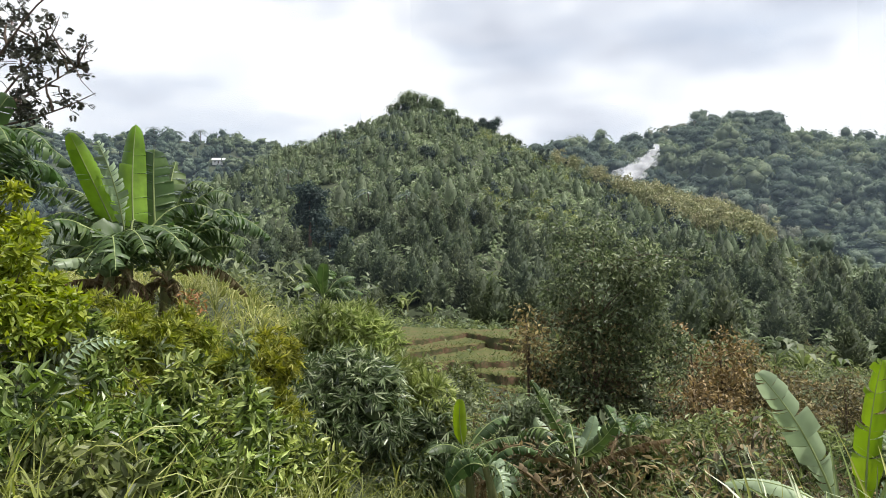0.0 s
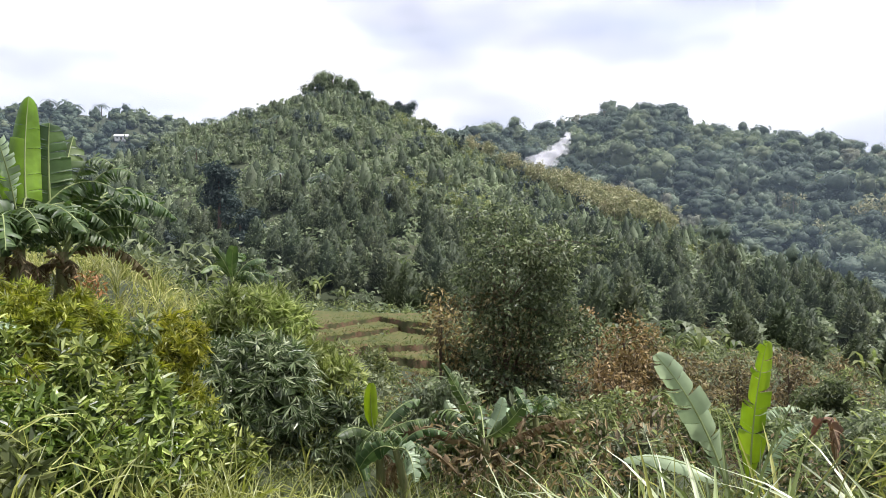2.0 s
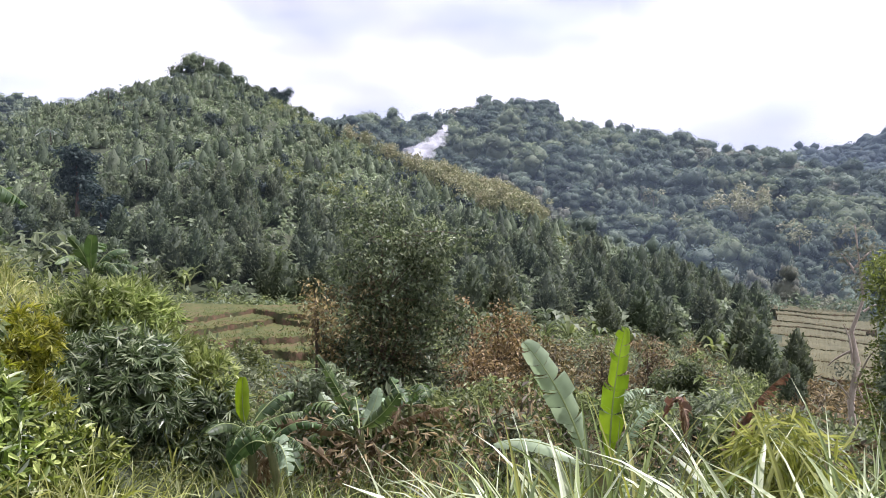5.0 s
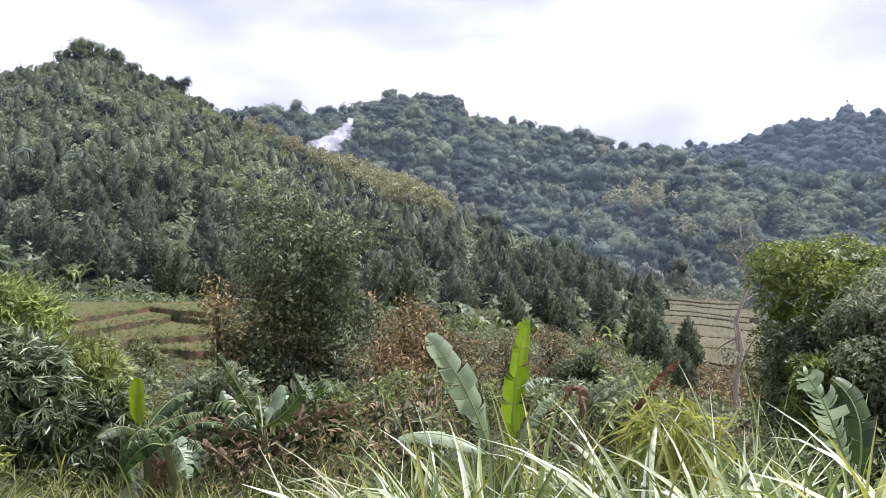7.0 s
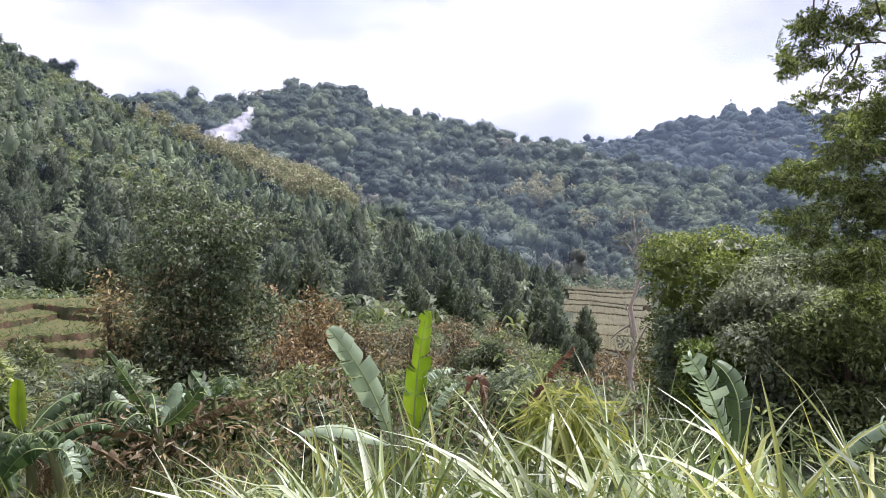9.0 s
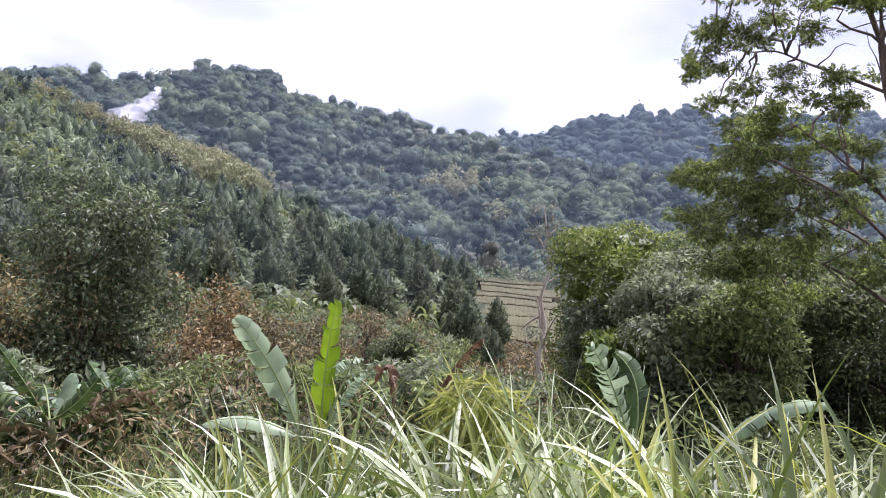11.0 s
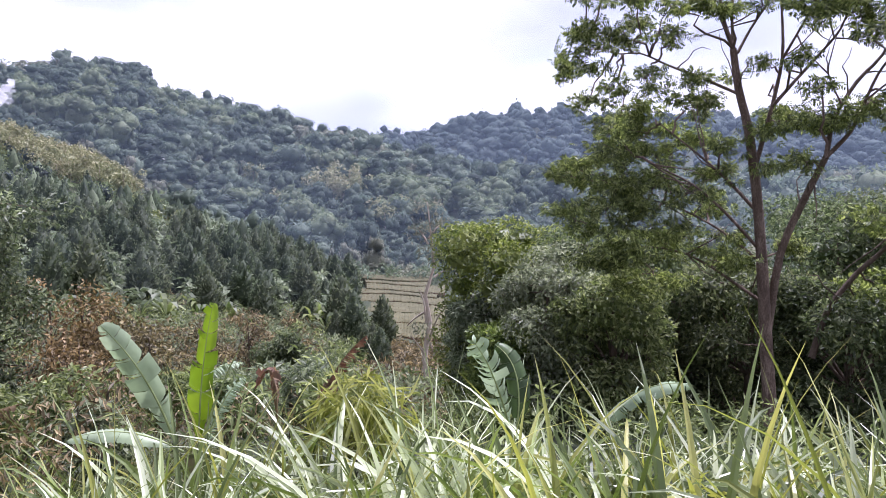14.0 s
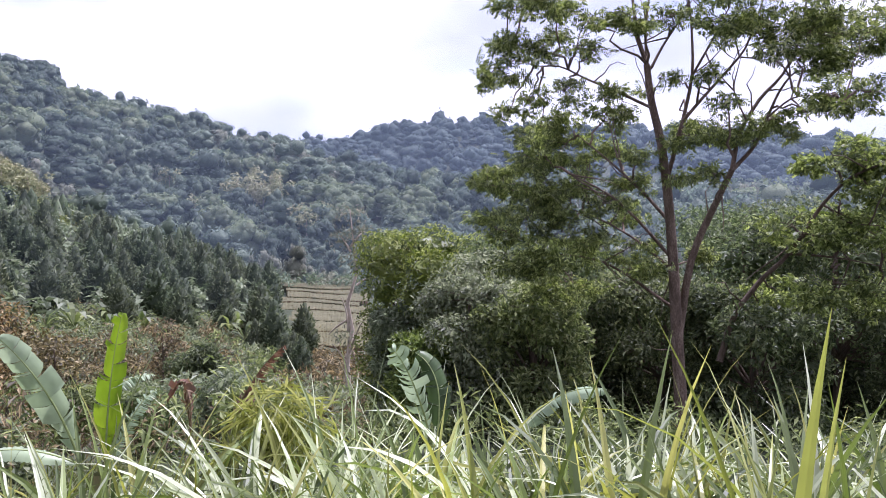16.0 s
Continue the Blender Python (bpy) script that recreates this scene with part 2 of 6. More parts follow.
def smoke_material():
    """Thin smoke: mostly clear, scattering white, uneven."""
    m, t, bsdf, out = start_material("thin_smoke")
    coord = t.nodes.new("ShaderNodeTexCoord")
    n1 = node(t, "ShaderNodeTexNoise", Scale=0.22, Detail=5.0, Roughness=0.6)
    t.links.new(coord.outputs["Object"], n1.inputs["Vector"])
    fac = node(t, "ShaderNodeMapRange", From_Min=0.36, From_Max=0.66, To_Min=0.05, To_Max=0.26)
    t.links.new(n1.outputs["Fac"], fac.inputs[0])
    clear = t.nodes.new("ShaderNodeBsdfTransparent")
    d = node(t, "ShaderNodeBsdfDiffuse", Color=(0.9, 0.9, 0.92, 1))
    tr = node(t, "ShaderNodeBsdfTranslucent", Color=(0.9, 0.9, 0.92, 1))
    half = t.nodes.new("ShaderNodeMixShader")
    t.links.new(d.outputs[0], half.inputs[1])
    t.links.new(tr.outputs[0], half.inputs[2])
    mix = t.nodes.new("ShaderNodeMixShader")
    t.links.new(fac.outputs[0], mix.inputs[0])
    t.links.new(clear.outputs[0], mix.inputs[1])
    t.links.new(half.outputs[0], mix.inputs[2])
    t.links.new(mix.outputs[0], out.inputs["Surface"])
    return m


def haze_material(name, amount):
    """Stand-in for distance haze: an almost clear sheet surface that scatters a bluish light."""
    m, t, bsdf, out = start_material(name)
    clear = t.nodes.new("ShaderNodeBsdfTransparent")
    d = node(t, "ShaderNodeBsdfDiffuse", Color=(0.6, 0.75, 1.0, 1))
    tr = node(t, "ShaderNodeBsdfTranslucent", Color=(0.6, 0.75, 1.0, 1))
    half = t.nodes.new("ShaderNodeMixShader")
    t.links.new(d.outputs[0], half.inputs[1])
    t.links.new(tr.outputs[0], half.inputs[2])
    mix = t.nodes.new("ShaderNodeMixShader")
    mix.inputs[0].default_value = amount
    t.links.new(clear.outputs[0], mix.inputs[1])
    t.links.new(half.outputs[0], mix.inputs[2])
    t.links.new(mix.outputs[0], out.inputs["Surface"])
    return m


M_HAZE = haze_material("haze_sheet_bluish", 0.07)
M_HAZE_THIN = haze_material("haze_sheet_faint", 0.02)
M_SMOKE = smoke_material()

# ---- mesh tools ----
rng = np.random.default_rng(11)


def unit(v):
    v = np.asarray(v, float)
    return v / np.maximum(np.linalg.norm(v, axis=-1, keepdims=True), 1e-9)


class Geo:
    """Gathers vertices and faces of one mesh."""

    def __init__(self):
        self.v, self.f, self.n = [], {}, 0

    def add(self, verts, faces):
        verts, faces = np.asarray(verts, np.float32).reshape(-1, 3), np.asarray(faces, np.int32)
        if len(verts) and len(faces):
            self.f.setdefault(faces.shape[1], []).append(faces + self.n)
            self.v.append(verts)
            self.n += len(verts)
        return self

    def mesh(self, name, material, smooth=False):
        me = bpy.data.meshes.new(name)
        co = np.concatenate(self.v)
        blocks = [np.concatenate(b) for b in self.f.values()]
        loops = np.concatenate([b.ravel() for b in blocks])
        sizes = np.concatenate([np.full(len(b), b.shape[1]) for b in blocks])
        me.vertices.add(len(co))
        me.vertices.foreach_set("co", co.ravel())
        me.loops.add(len(loops))
        me.loops.foreach_set("vertex_index", loops)
        me.polygons.add(len(sizes))
        me.polygons.foreach_set("loop_start", np.concatenate([[0], np.cumsum(sizes)[:-1]]))
        me.polygons.foreach_set("use_smooth", np.full(len(sizes), smooth))
        me.materials.append(material)
        me.update(calc_edges=True)
        me.validate()
        return me


def part(name, geo, material, parent, label="", smooth=False):
    """One mesh object under a thing or under a part."""
    ob = new(name, geo.mesh(name, material, smooth))
    if parent is not None:
        ob.parent = parent
    return tagged(ob, label)


def thing(name, place, label, category, group="", kind=""):
    ob = new(name)
    ob.location = place
    ob.empty_display_size = 0.3
    return tagged(ob, label, category, group, kind)


def leaf_set(P, D, U, L, W, fold=0.16, droop=0.12, wide=0.45):
    """Folded lance-shaped leaves, two triangles each."""
    P, D, U = np.asarray(P), unit(D), np.asarray(U)
    n = len(P)
    L, W = np.broadcast_to(L, n)[:, None], np.broadcast_to(W, n)[:, None]
    S = unit(np.cross(D, U))
    N = np.cross(S, D)
    mid = P + D * L * wide + N * W * fold
    V = np.stack([P, mid + S * W / 2, P + D * L - N * L * droop, mid - S * W / 2], 1).reshape(-1, 3)
    i = np.arange(n)[:, None] * 4
    return V, np.concatenate([i + [[0, 1, 2]], i + [[0, 2, 3]]])


def full_leaf_set(P, D, U, L, W, fold=0.16, droop=0.16):
    """Folded leaves with a rounded outline, four triangles each."""
    P, D, U = np.asarray(P), unit(D), np.asarray(U)
    n = len(P)
    L, W = np.broadcast_to(L, n)[:, None], np.broadcast_to(W, n)[:, None]
    S = unit(np.cross(D, U))
    N = np.cross(S, D)
    a, c = P + D * L * 0.28 + N * W * fold, P + D * L * 0.64 + N * (W * fold - L * droop * 0.3)
    V = np.stack([P, a + S * W * 0.46, c + S * W * 0.42, P + D * L - N * L * droop, c - S * W * 0.42, a - S * W * 0.46], 1).reshape(-1, 3)
    i = np.arange(n)[:, None] * 6
    return V, np.concatenate([i + [[0, 1, 2]], i + [[0, 2, 3]], i + [[0, 3, 4]], i + [[0, 4, 5]]])


def rand_unit(r, n):
    return unit(r.normal(size=(n, 3)))


def tube(points, radii, sides=6):
    """A bent tapering limb."""
    p = np.asarray(points, float)
    t = unit(np.gradient(p, axis=0))
    ref = np.where(np.abs(t[:, 2:3]) > 0.9, [[1.0, 0, 0]], [[0, 0, 1.0]])
    ref[:] = ref[0]
    a = unit(np.cross(t, ref))
    b = np.cross(t, a)
    ang = np.linspace(0, 2 * np.pi, sides, endpoint=False)
    ring = a[:, None] * np.cos(ang)[None, :, None] + b[:, None] * np.sin(ang)[None, :, None]
    V = p[:, None] + ring * np.asarray(radii, float)[:, None, None]
    n = len(p)
    i, j = np.meshgrid(np.arange(n - 1), np.arange(sides), indexing="ij")
    k = (j + 1) % sides
    F = np.stack([i * sides + j, i * sides + k, (i + 1) * sides + k, (i + 1) * sides + j], -1).reshape(-1, 4)
    return V.reshape(-1, 3), F


def curve(p0, p1, p2, n=9):
    """A bowed line from p0 to p2, drawn towards p1."""
    u = np.linspace(0, 1, n)[:, None]
    p0, p1, p2 = (np.asarray(p, float) for p in (p0, p1, p2))
    return (1 - u) ** 2 * p0 + 2 * u * (1 - u) * p1 + u ** 2 * p2


def station(bearing, rise, dist):
    """The place seen from the path at that bearing and rise in degrees, at that level distance."""
    b = radians(bearing)
    return np.array((math.sin(b) * dist, math.cos(b) * dist, 1.6 + dist * math.tan(radians(rise))))


def copies(verts, faces, places, scales, turns, tall=None):
    """One shape set down many times: turned, scaled and moved."""
    verts, n = np.asarray(verts, np.float32), len(places)
    c, s = np.cos(turns)[:, None], np.sin(turns)[:, None]
    x = (verts[None, :, 0] * c - verts[None, :, 1] * s) * scales[:, None]
    y = (verts[None, :, 0] * s + verts[None, :, 1] * c) * scales[:, None]
    z = verts[None, :, 2] * (scales if tall is None else tall)[:, None]
    V = np.stack([x, y, z], -1) + np.asarray(places)[:, None, :]
    F = np.asarray(faces)[None] + (np.arange(n) * len(verts))[:, None, None]
    return V.reshape(-1, 3), F.reshape(-1, np.asarray(faces).shape[1])


# ---- the lie of the land ----
NEAR_B = [-60, -46, -38, -30, -15, 0, 20, 45, 70]
NEAR_D = [0, 3, 6, 12, 20, 35, 60, 110, 200, 400]
NEAR_Z = np.array([
    [0, -0.2, 0.1, 0.5, 1.1, 1.6, 0, -4, -8, -8],
    [0, -0.4, -0.4, -0.1, 0.7, 0.6, -2, -6, -9, -9],
    [0, -0.5, -1.0, -1.6, -0.6, -2, -6, -9, -10, -10],
    [0, -0.6, -1.3, -2.3, -4.2, -8, -12.8, -9.6, -9.2, -9.6],
    [0, -0.6, -1.4, -2.6, -4.5, -8, -12, -12.3, -13, -13],
    [0, -0.6, -1.3, -2.6, -4.5, -8.5, -12, -14, -16, -16],
    [0, -0.5, -1.2, -2.9, -5.2, -9, -13.5, -19, -19.5, -19],
    [0, -0.4, -1.1, -2.8, -4.6, -8, -11, -13, -15, -15],
    [0, -0.2, -0.8, -2.2, -4.0, -6, -8, -10, -11, -11]])

# Ridge lines: bearing, distance of the crest, rise of the crest above eye level.
Ridge = namedtuple("Ridge", "crest foot_b foot_d trees")
MAIN = Ridge([(-62, 300, 1), (-52, 310, 2.5), (-46, 330, 5.5), (-40.4, 350, 8.2), (-35.7, 370, 9.8), (-31.7, 380, 11.2),
              (-29.7, 380, 11.5), (-28, 375, 11.2), (-25.6, 370, 10.5), (-22.5, 360, 9.1), (-18, 340, 6.8), (-12.3, 310, 4.2),
              (-7.9, 290, 2.9), (-2.2, 260, 0.5), (5.2, 215, -2.4), (8.6, 195, -3.7), (11.5, 175, -5.3), (14, 158, -7.6),
              (18, 150, -10.5)], [-62, -40, -31, -18, -8, 0, 14], [130, 130, 118, 112, 105, 105, 122], 3.2)
EAST = Ridge([(-34, 560, 6), (-20.6, 560, 7.9), (-12.3, 540, 8.3), (-10.5, 530, 8.9), (-6.2, 520, 9.6), (-3.5, 515, 9.0),
              (-0.5, 510, 7.4), (5.2, 500, 6.5), (8.6, 490, 5.8), (12.7, 470, 4.9), (16.4, 450, 3.7), (24, 430, 2.6),
              (40, 420, 2.2), (80, 420, 2)], [-34, 80], [235, 235], 4.0)
RANGE = Ridge([(-5, 950, 4), (12.4, 950, 5.1), (17.3, 920, 5.6), (18.5, 910, 6.3), (23.7, 900, 7.1), (26.2, 900, 7.3),
               (30.2, 900, 6.9), (40, 900, 6.6), (50, 900, 6.1), (55.8, 900, 5.4), (85, 900, 4)], [-5, 85], [560, 560], 6.0)
WEST = Ridge([(-88, 650, 9), (-57.9, 650, 9.4), (-53.4, 650, 8.8), (-50, 650, 9.3), (-44, 650, 9.2), (-40, 650, 8.5),
              (-30, 650, 6)], [-88, -30], [420, 420], 5.0)


def crest_of(ridge, bearing):
    c = np.array(ridge.crest)
    d = np.interp(bearing, c[:, 0], c[:, 1])
    rise = np.interp(bearing, c[:, 0], c[:, 2])
    inside = np.clip(np.minimum(bearing - c[0, 0], c[-1, 0] - bearing) / 4, 0, 1)
    return d, 1.6 + d * np.tan(np.radians(rise)) - ridge.trees, np.interp(bearing, ridge.foot_b, ridge.foot_d), inside


def near_z(bearing, dist):
    cols = np.stack([np.interp(dist, NEAR_D, z) for z in NEAR_Z])
    back = 0.06 * np.minimum(dist, 60)
    xs = np.array([-180] + NEAR_B + [180], float)
    cols = np.concatenate([back[None], cols, back[None]])
    i = np.clip(np.searchsorted(xs, bearing) - 1, 0, len(xs) - 2)
    u = (bearing - xs[i]) / (xs[i + 1] - xs[i])
    u = u * u * (3 - 2 * u)
    k = np.arange(len(i))
    return cols[i, k] * (1 - u) + cols[i + 1, k] * u


def ground_z(x, y):
    x, y = np.atleast_1d(np.asarray(x, float)), np.atleast_1d(np.asarray(y, float))
    d, b = np.hypot(x, y), np.degrees(np.arctan2(x, y))
    base = near_z(b, d)
    z = base.copy()
    for ridge in (MAIN, EAST, RANGE, WEST):
        cd, cz, foot, inside = crest_of(ridge, b)
        u = np.clip((d - foot) / (cd - foot), 0, 1)
        up = base + (cz - base) * (0.85 * u + 0.15 * u * u * (3 - 2 * u))
        up = np.where(d > cd, cz - 0.35 * (d - cd), up)
        z = np.maximum(z, np.where(d > foot, base + (up - base) * inside, base))
    rough = 0.05 * np.clip((d - 2) / 6, 0, 1) + 1.1 * np.clip((d - 110) / 200, 0, 1)
    z = z + rough * (np.sin(x * 0.11 + 1.3 * np.sin(y * 0.07)) + 0.7 * np.sin(y * 0.17 + x * 0.05) + 0.5 * np.sin(x * 0.9 + y * 1.1)) * 0.6
    return z


def on_ground(x, y, lift=0.0):
    return np.array((x, y, float(ground_z(x, y)[0]) + lift))


def spot(bearing, dist, lift=0.0):
    b = radians(bearing)
    return on_ground(math.sin(b) * dist, math.cos(b) * dist, lift)


# ---- ground: one sheet out to the horizon ----
bear = np.concatenate([np.arange(-180, -76, 4.0), np.arange(-76, 76, 0.8), np.arange(76, 180, 4.0)])
ring = np.concatenate([[0.3], np.geomspace(0.8, 60, 60), np.linspace(62, 400, 80), np.linspace(410, 1000, 45), np.geomspace(1060, 4200, 10)])
B, D = np.meshgrid(np.radians(bear), ring, indexing="ij")
X, Y = np.sin(B) * D, np.cos(B) * D
Z = ground_z(X.ravel(), Y.ravel()).reshape(X.shape)
nb, nr = X.shape
i, j = np.meshgrid(np.arange(nb), np.arange(nr - 1), indexing="ij")
k = (i + 1) % nb
sheet = Geo().add(np.stack([X, Y, Z], -1).reshape(-1, 3), np.stack([i * nr + j, i * nr + j + 1, k * nr + j + 1, k * nr + j], -1).reshape(-1, 4))
sheet.add(np.stack([X[:, 0], Y[:, 0], Z[:, 0]], -1), [list(range(nb))[::-1]])
ground = part("ground", sheet, M_GROUND, None, smooth=True)
tagged(ground, "weedy green and brown hillside soil under vegetation", "ground", kind="structure")

# ---- plant shapes ----
def blob(c, r, wob, seed, m=5, k=8):
    """A lumpy closed core inside a crown."""
    q = np.random.default_rng(seed)
    th, ph = np.meshgrid(np.linspace(0.12, np.pi - 0.12, m), np.linspace(0, 2 * np.pi, k, endpoint=False), indexing="ij")
    w = 1 + wob * q.normal(size=th.shape)
    V = np.stack([np.sin(th) * np.cos(ph), np.sin(th) * np.sin(ph), np.cos(th)], -1) * w[..., None] * np.asarray(r) + np.asarray(c)
    a, b = np.meshgrid(np.arange(m - 1), np.arange(k), indexing="ij")
    return V.reshape(-1, 3), np.stack([a * k + b, (a + 1) * k + b, (a + 1) * k + (b + 1) % k, a * k + (b + 1) % k], -1).reshape(-1, 4)


def tri(faces):
    return np.concatenate([faces[:, [0, 1, 2]], faces[:, [0, 2, 3]]])


def cedar_body(seed, levels, sides, h=6.0, r=1.7):
    """The dense pointed body of a young cedar, ragged in tiers."""
    q = np.random.default_rng(seed)
    t = np.linspace(0.05, 1, levels)
    a = np.linspace(0, 2 * np.pi, sides, endpoint=False)
    side = r * np.minimum(1, 0.72 + 1.4 * t) * (1 - t ** 1.75) ** 0.85 + 0.03
    rag = 0.9 + 0.2 * q.normal(size=(levels, sides))
    V = np.stack([side[:, None] * rag * np.cos(a), side[:, None] * rag * np.sin(a), t[:, None] * h + 0.25 * q.normal(size=(levels, sides)) * (t[:, None] < 0.95)], -1)
    n, k = np.meshgrid(np.arange(levels - 1), np.arange(sides), indexing="ij")
    m = (k + 1) % sides
    return V.reshape(-1, 3), tri(np.stack([n * sides + k, n * sides + m, (n + 1) * sides + m, (n + 1) * sides + k], -1).reshape(-1, 4))


def cedar_shape(n, seed, h=6.0, r=1.85, size=0.62):
    """Short upswept sprays over the body."""
    q = np.random.default_rng(seed)
    t = 0.04 + 0.94 * (1 - np.sqrt(q.random(n))) ** 0.9
    a = q.random(n) * 2 * np.pi
    side = r * np.minimum(1, 0.72 + 1.4 * t) * (1 - t ** 1.75) ** 0.85 + 0.03
    out = np.stack([np.cos(a), np.sin(a), 0 * a], -1)
    P = out * (side * (0.8 + 0.2 * q.random(n)))[:, None] + np.stack([0 * t, 0 * t, t * h], -1)
    D = out * 0.4 + q.normal(size=(n, 3)) * 0.22 + np.where(t > 0.88, 1.0, 0.5)[:, None] * [0, 0, 1.0]
    return leaf_set(P - D * 0.1, D, out * 0.5 + [0, 0, 1.0] + q.normal(size=(n, 3)) * 0.3, size * (1 - 0.4 * t) * (0.7 + 0.6 * q.random(n)), size * 0.36 * (0.7 + 0.6 * q.random(n)))


def fan_shape(blobs, n, seed, L, W, k=6, inner=0.8, drop=0.3, open_=1.25):
    """Clusters of slender leaves spread like fans from one point."""
    q = np.random.default_rng(seed)
    area = np.array([np.max(r) ** 2 for _, r in blobs])
    pick = q.choice(len(blobs), n, p=area / area.sum())
    C, R = np.array([c for c, _ in blobs], float)[pick], np.array([np.broadcast_to(r, 3) for _, r in blobs], float)[pick]
    u = unit(rand_unit(q, n) + [0, 0, 0.25])
    P = C + R * u * (inner + (1.08 - inner) * q.random((n, 1)))
    axis = unit(u + q.normal(size=(n, 3)) * 0.45 - [0, 0, drop])
    e = unit(np.cross(axis, u + q.normal(size=(n, 3)) * 0.4))
    g = Geo()
    for f in np.linspace(-open_, open_, k):
        D = axis * math.cos(f) + e * math.sin(f) + q.normal(size=(n, 3)) * 0.12
        g.add(*leaf_set(P, D, np.cross(e, axis) + 0.3 * u, L * (0.7 + 0.5 * q.random(n)), W * (0.8 + 0.4 * q.random(n)), wide=0.4))
    return np.concatenate(g.v), np.concatenate(g.f[3])


def crown_shape(blobs, n, seed, L, W, up=0.35, droop=0.25, inner=0.7, lay=0.55, wild=0.35, full=False):
    """Leaves over a cluster of rounded masses (centre, radii)."""
    q = np.random.default_rng(seed)
    area = np.array([np.prod(np.asarray(r)) ** (2 / 3) for _, r in blobs])
    pick = q.choice(len(blobs), n, p=area / area.sum())
    C, R = np.array([c for c, _ in blobs], float)[pick], np.array([np.broadcast_to(r, 3) for _, r in blobs], float)[pick]
    u = unit(rand_unit(q, n) + [0, 0, up])
    P = C + R * u * (inner + (1.05 - inner) * q.random((n, 1)) ** 0.6)
    side = unit(np.cross(u, rand_unit(q, n)))
    D = unit(u * (1 - lay) + side * lay + q.normal(size=(n, 3)) * 0.35 - [0, 0, droop])
    return (full_leaf_set if full else leaf_set)(P, D, u + q.normal(size=(n, 3)) * wild + [0, 0, 0.5], L * (0.6 + 0.8 * q.random(n)), W * (0.6 + 0.8 * q.random(n)))


def random_blobs(seed, n, spread, r, z0, z1):
    q = np.random.default_rng(seed)
    return [((q.normal() * spread, q.normal() * spread, z0 + (z1 - z0) * q.random()), r * (0.7 + 0.6 * q.random())) for _ in range(n)]


def tuft_shape(seed, n=9, L=2.2, W=0.55):
    """A far banana or cassava tuft: arching broad leaves from one point."""
    q = np.random.default_rng(seed)
    g = Geo()
    for _ in range(n):
        a, up = q.random() * 6.28, 0.4 + q.random() * 0.9
        out = np.array([math.cos(a), math.sin(a), 0])
        l, w = L * (0.7 + 0.5 * q.random()), W * (0.8 + 0.4 * q.random())
        line = curve((0, 0, 0.6), out * l * 0.4 + [0, 0, 0.6 + l * up], out * l * 0.95 + [0, 0, 0.5 + l * up * 0.45], 4)
        s = unit(np.cross(out, [0, 0, 1]))
        ww = np.array([0.15, 0.9, 1.0, 0.08])[:, None] * w / 2
        V = np.concatenate([line - s * ww, line + s * ww])
        g.add(V, tri(np.array([[k, k + 1, k + 5, k + 4] for k in range(3)])))
    return np.concatenate(g.v), np.concatenate(g.f[3])


def scatter(b0, b1, d0, d1, step, seed, jitter=0.45):
    """A jittered grid of places inside a sector."""
    q = np.random.default_rng(seed)
    xs = np.arange(min(math.sin(radians(max(b0, -89))) * d1, 0) - step, max(math.sin(radians(min(b1, 89))) * d1, 0) + step, step)
    ys = np.arange(0, d1 + step, step)
    X, Y = (a.ravel() for a in np.meshgrid(xs, ys))
    X, Y = X + q.normal(size=X.size) * step * jitter * 0.6, Y + q.normal(size=X.size) * step * jitter * 0.6
    d, b = np.hypot(X, Y), np.degrees(np.arctan2(X, Y))
    ok = (b > b0) & (b < b1) & (d > d0) & (d < d1)
    return X[ok], Y[ok], d[ok], b[ok]


def stuff(name, geo, material, label, category, smooth=False):
    ob = part(name, geo, material, None, smooth=smooth)
    return tagged(ob, label, category, kind="stuff")


def in_glade(x, y):
    """Open grassy strips on the upper slopes."""
    return (np.sin(x * 0.035 + 1.1) * np.sin(y * 0.028 + x * 0.012) > 0.83)


def in_grove(b, d, cd):
    """Yellowing deciduous grove on the right shoulder of the cedar hill."""
    return (b > -19) & (b < -4.0) & (d > cd - np.interp(b, [-19, -13, -9, -4], [10, 26, 62, 34])) & (d < cd + 4)


# ---- the cedar hill ----
CEDAR_NEAR = [cedar_shape(620, s, size=0.55) for s in (1, 2, 3)]
CEDAR_FAR = [cedar_shape(72, 20 + s, h=5.6, r=1.95, size=0.8) for s in range(4)]
x, y, d, b = scatter(-56, 20, 84, 400, 5.2, 5, 0.8)
cd, cz, foot, inside = crest_of(MAIN, b)
z = ground_z(x, y)
thin = np.where((b > -25) & (b < -3) & (d > cd - 45), 0.2, np.where(d > 205, 0.54, 0.52)) * np.where(in_glade(x, y) & (d > 180), 0.3, 1.0)
keep = (d > foot + 2 - np.interp(b, [-5, 2, 8, 13], [0, 8, 26, 36])) & ((b < 12.6) | (d < 104)) & (b < 14.5) & (d < cd + 6) & (rng.random(len(x)) < thin) & ~in_grove(b, d, cd)
x, y, d, b, z, cd = (a[keep] for a in (x, y, d, b, z, cd))
upper = np.clip((d - 180) / (cd - 180), 0, 1)
size = np.where(d < 205, 0.9 + 0.65 * rng.random(len(x)), (0.5 + 0.9 * rng.random(len(x))) * (1.15 - 0.3 * upper))
order = np.argsort(d)
near_set, far_set = order[:290], order[290:]
protos = []
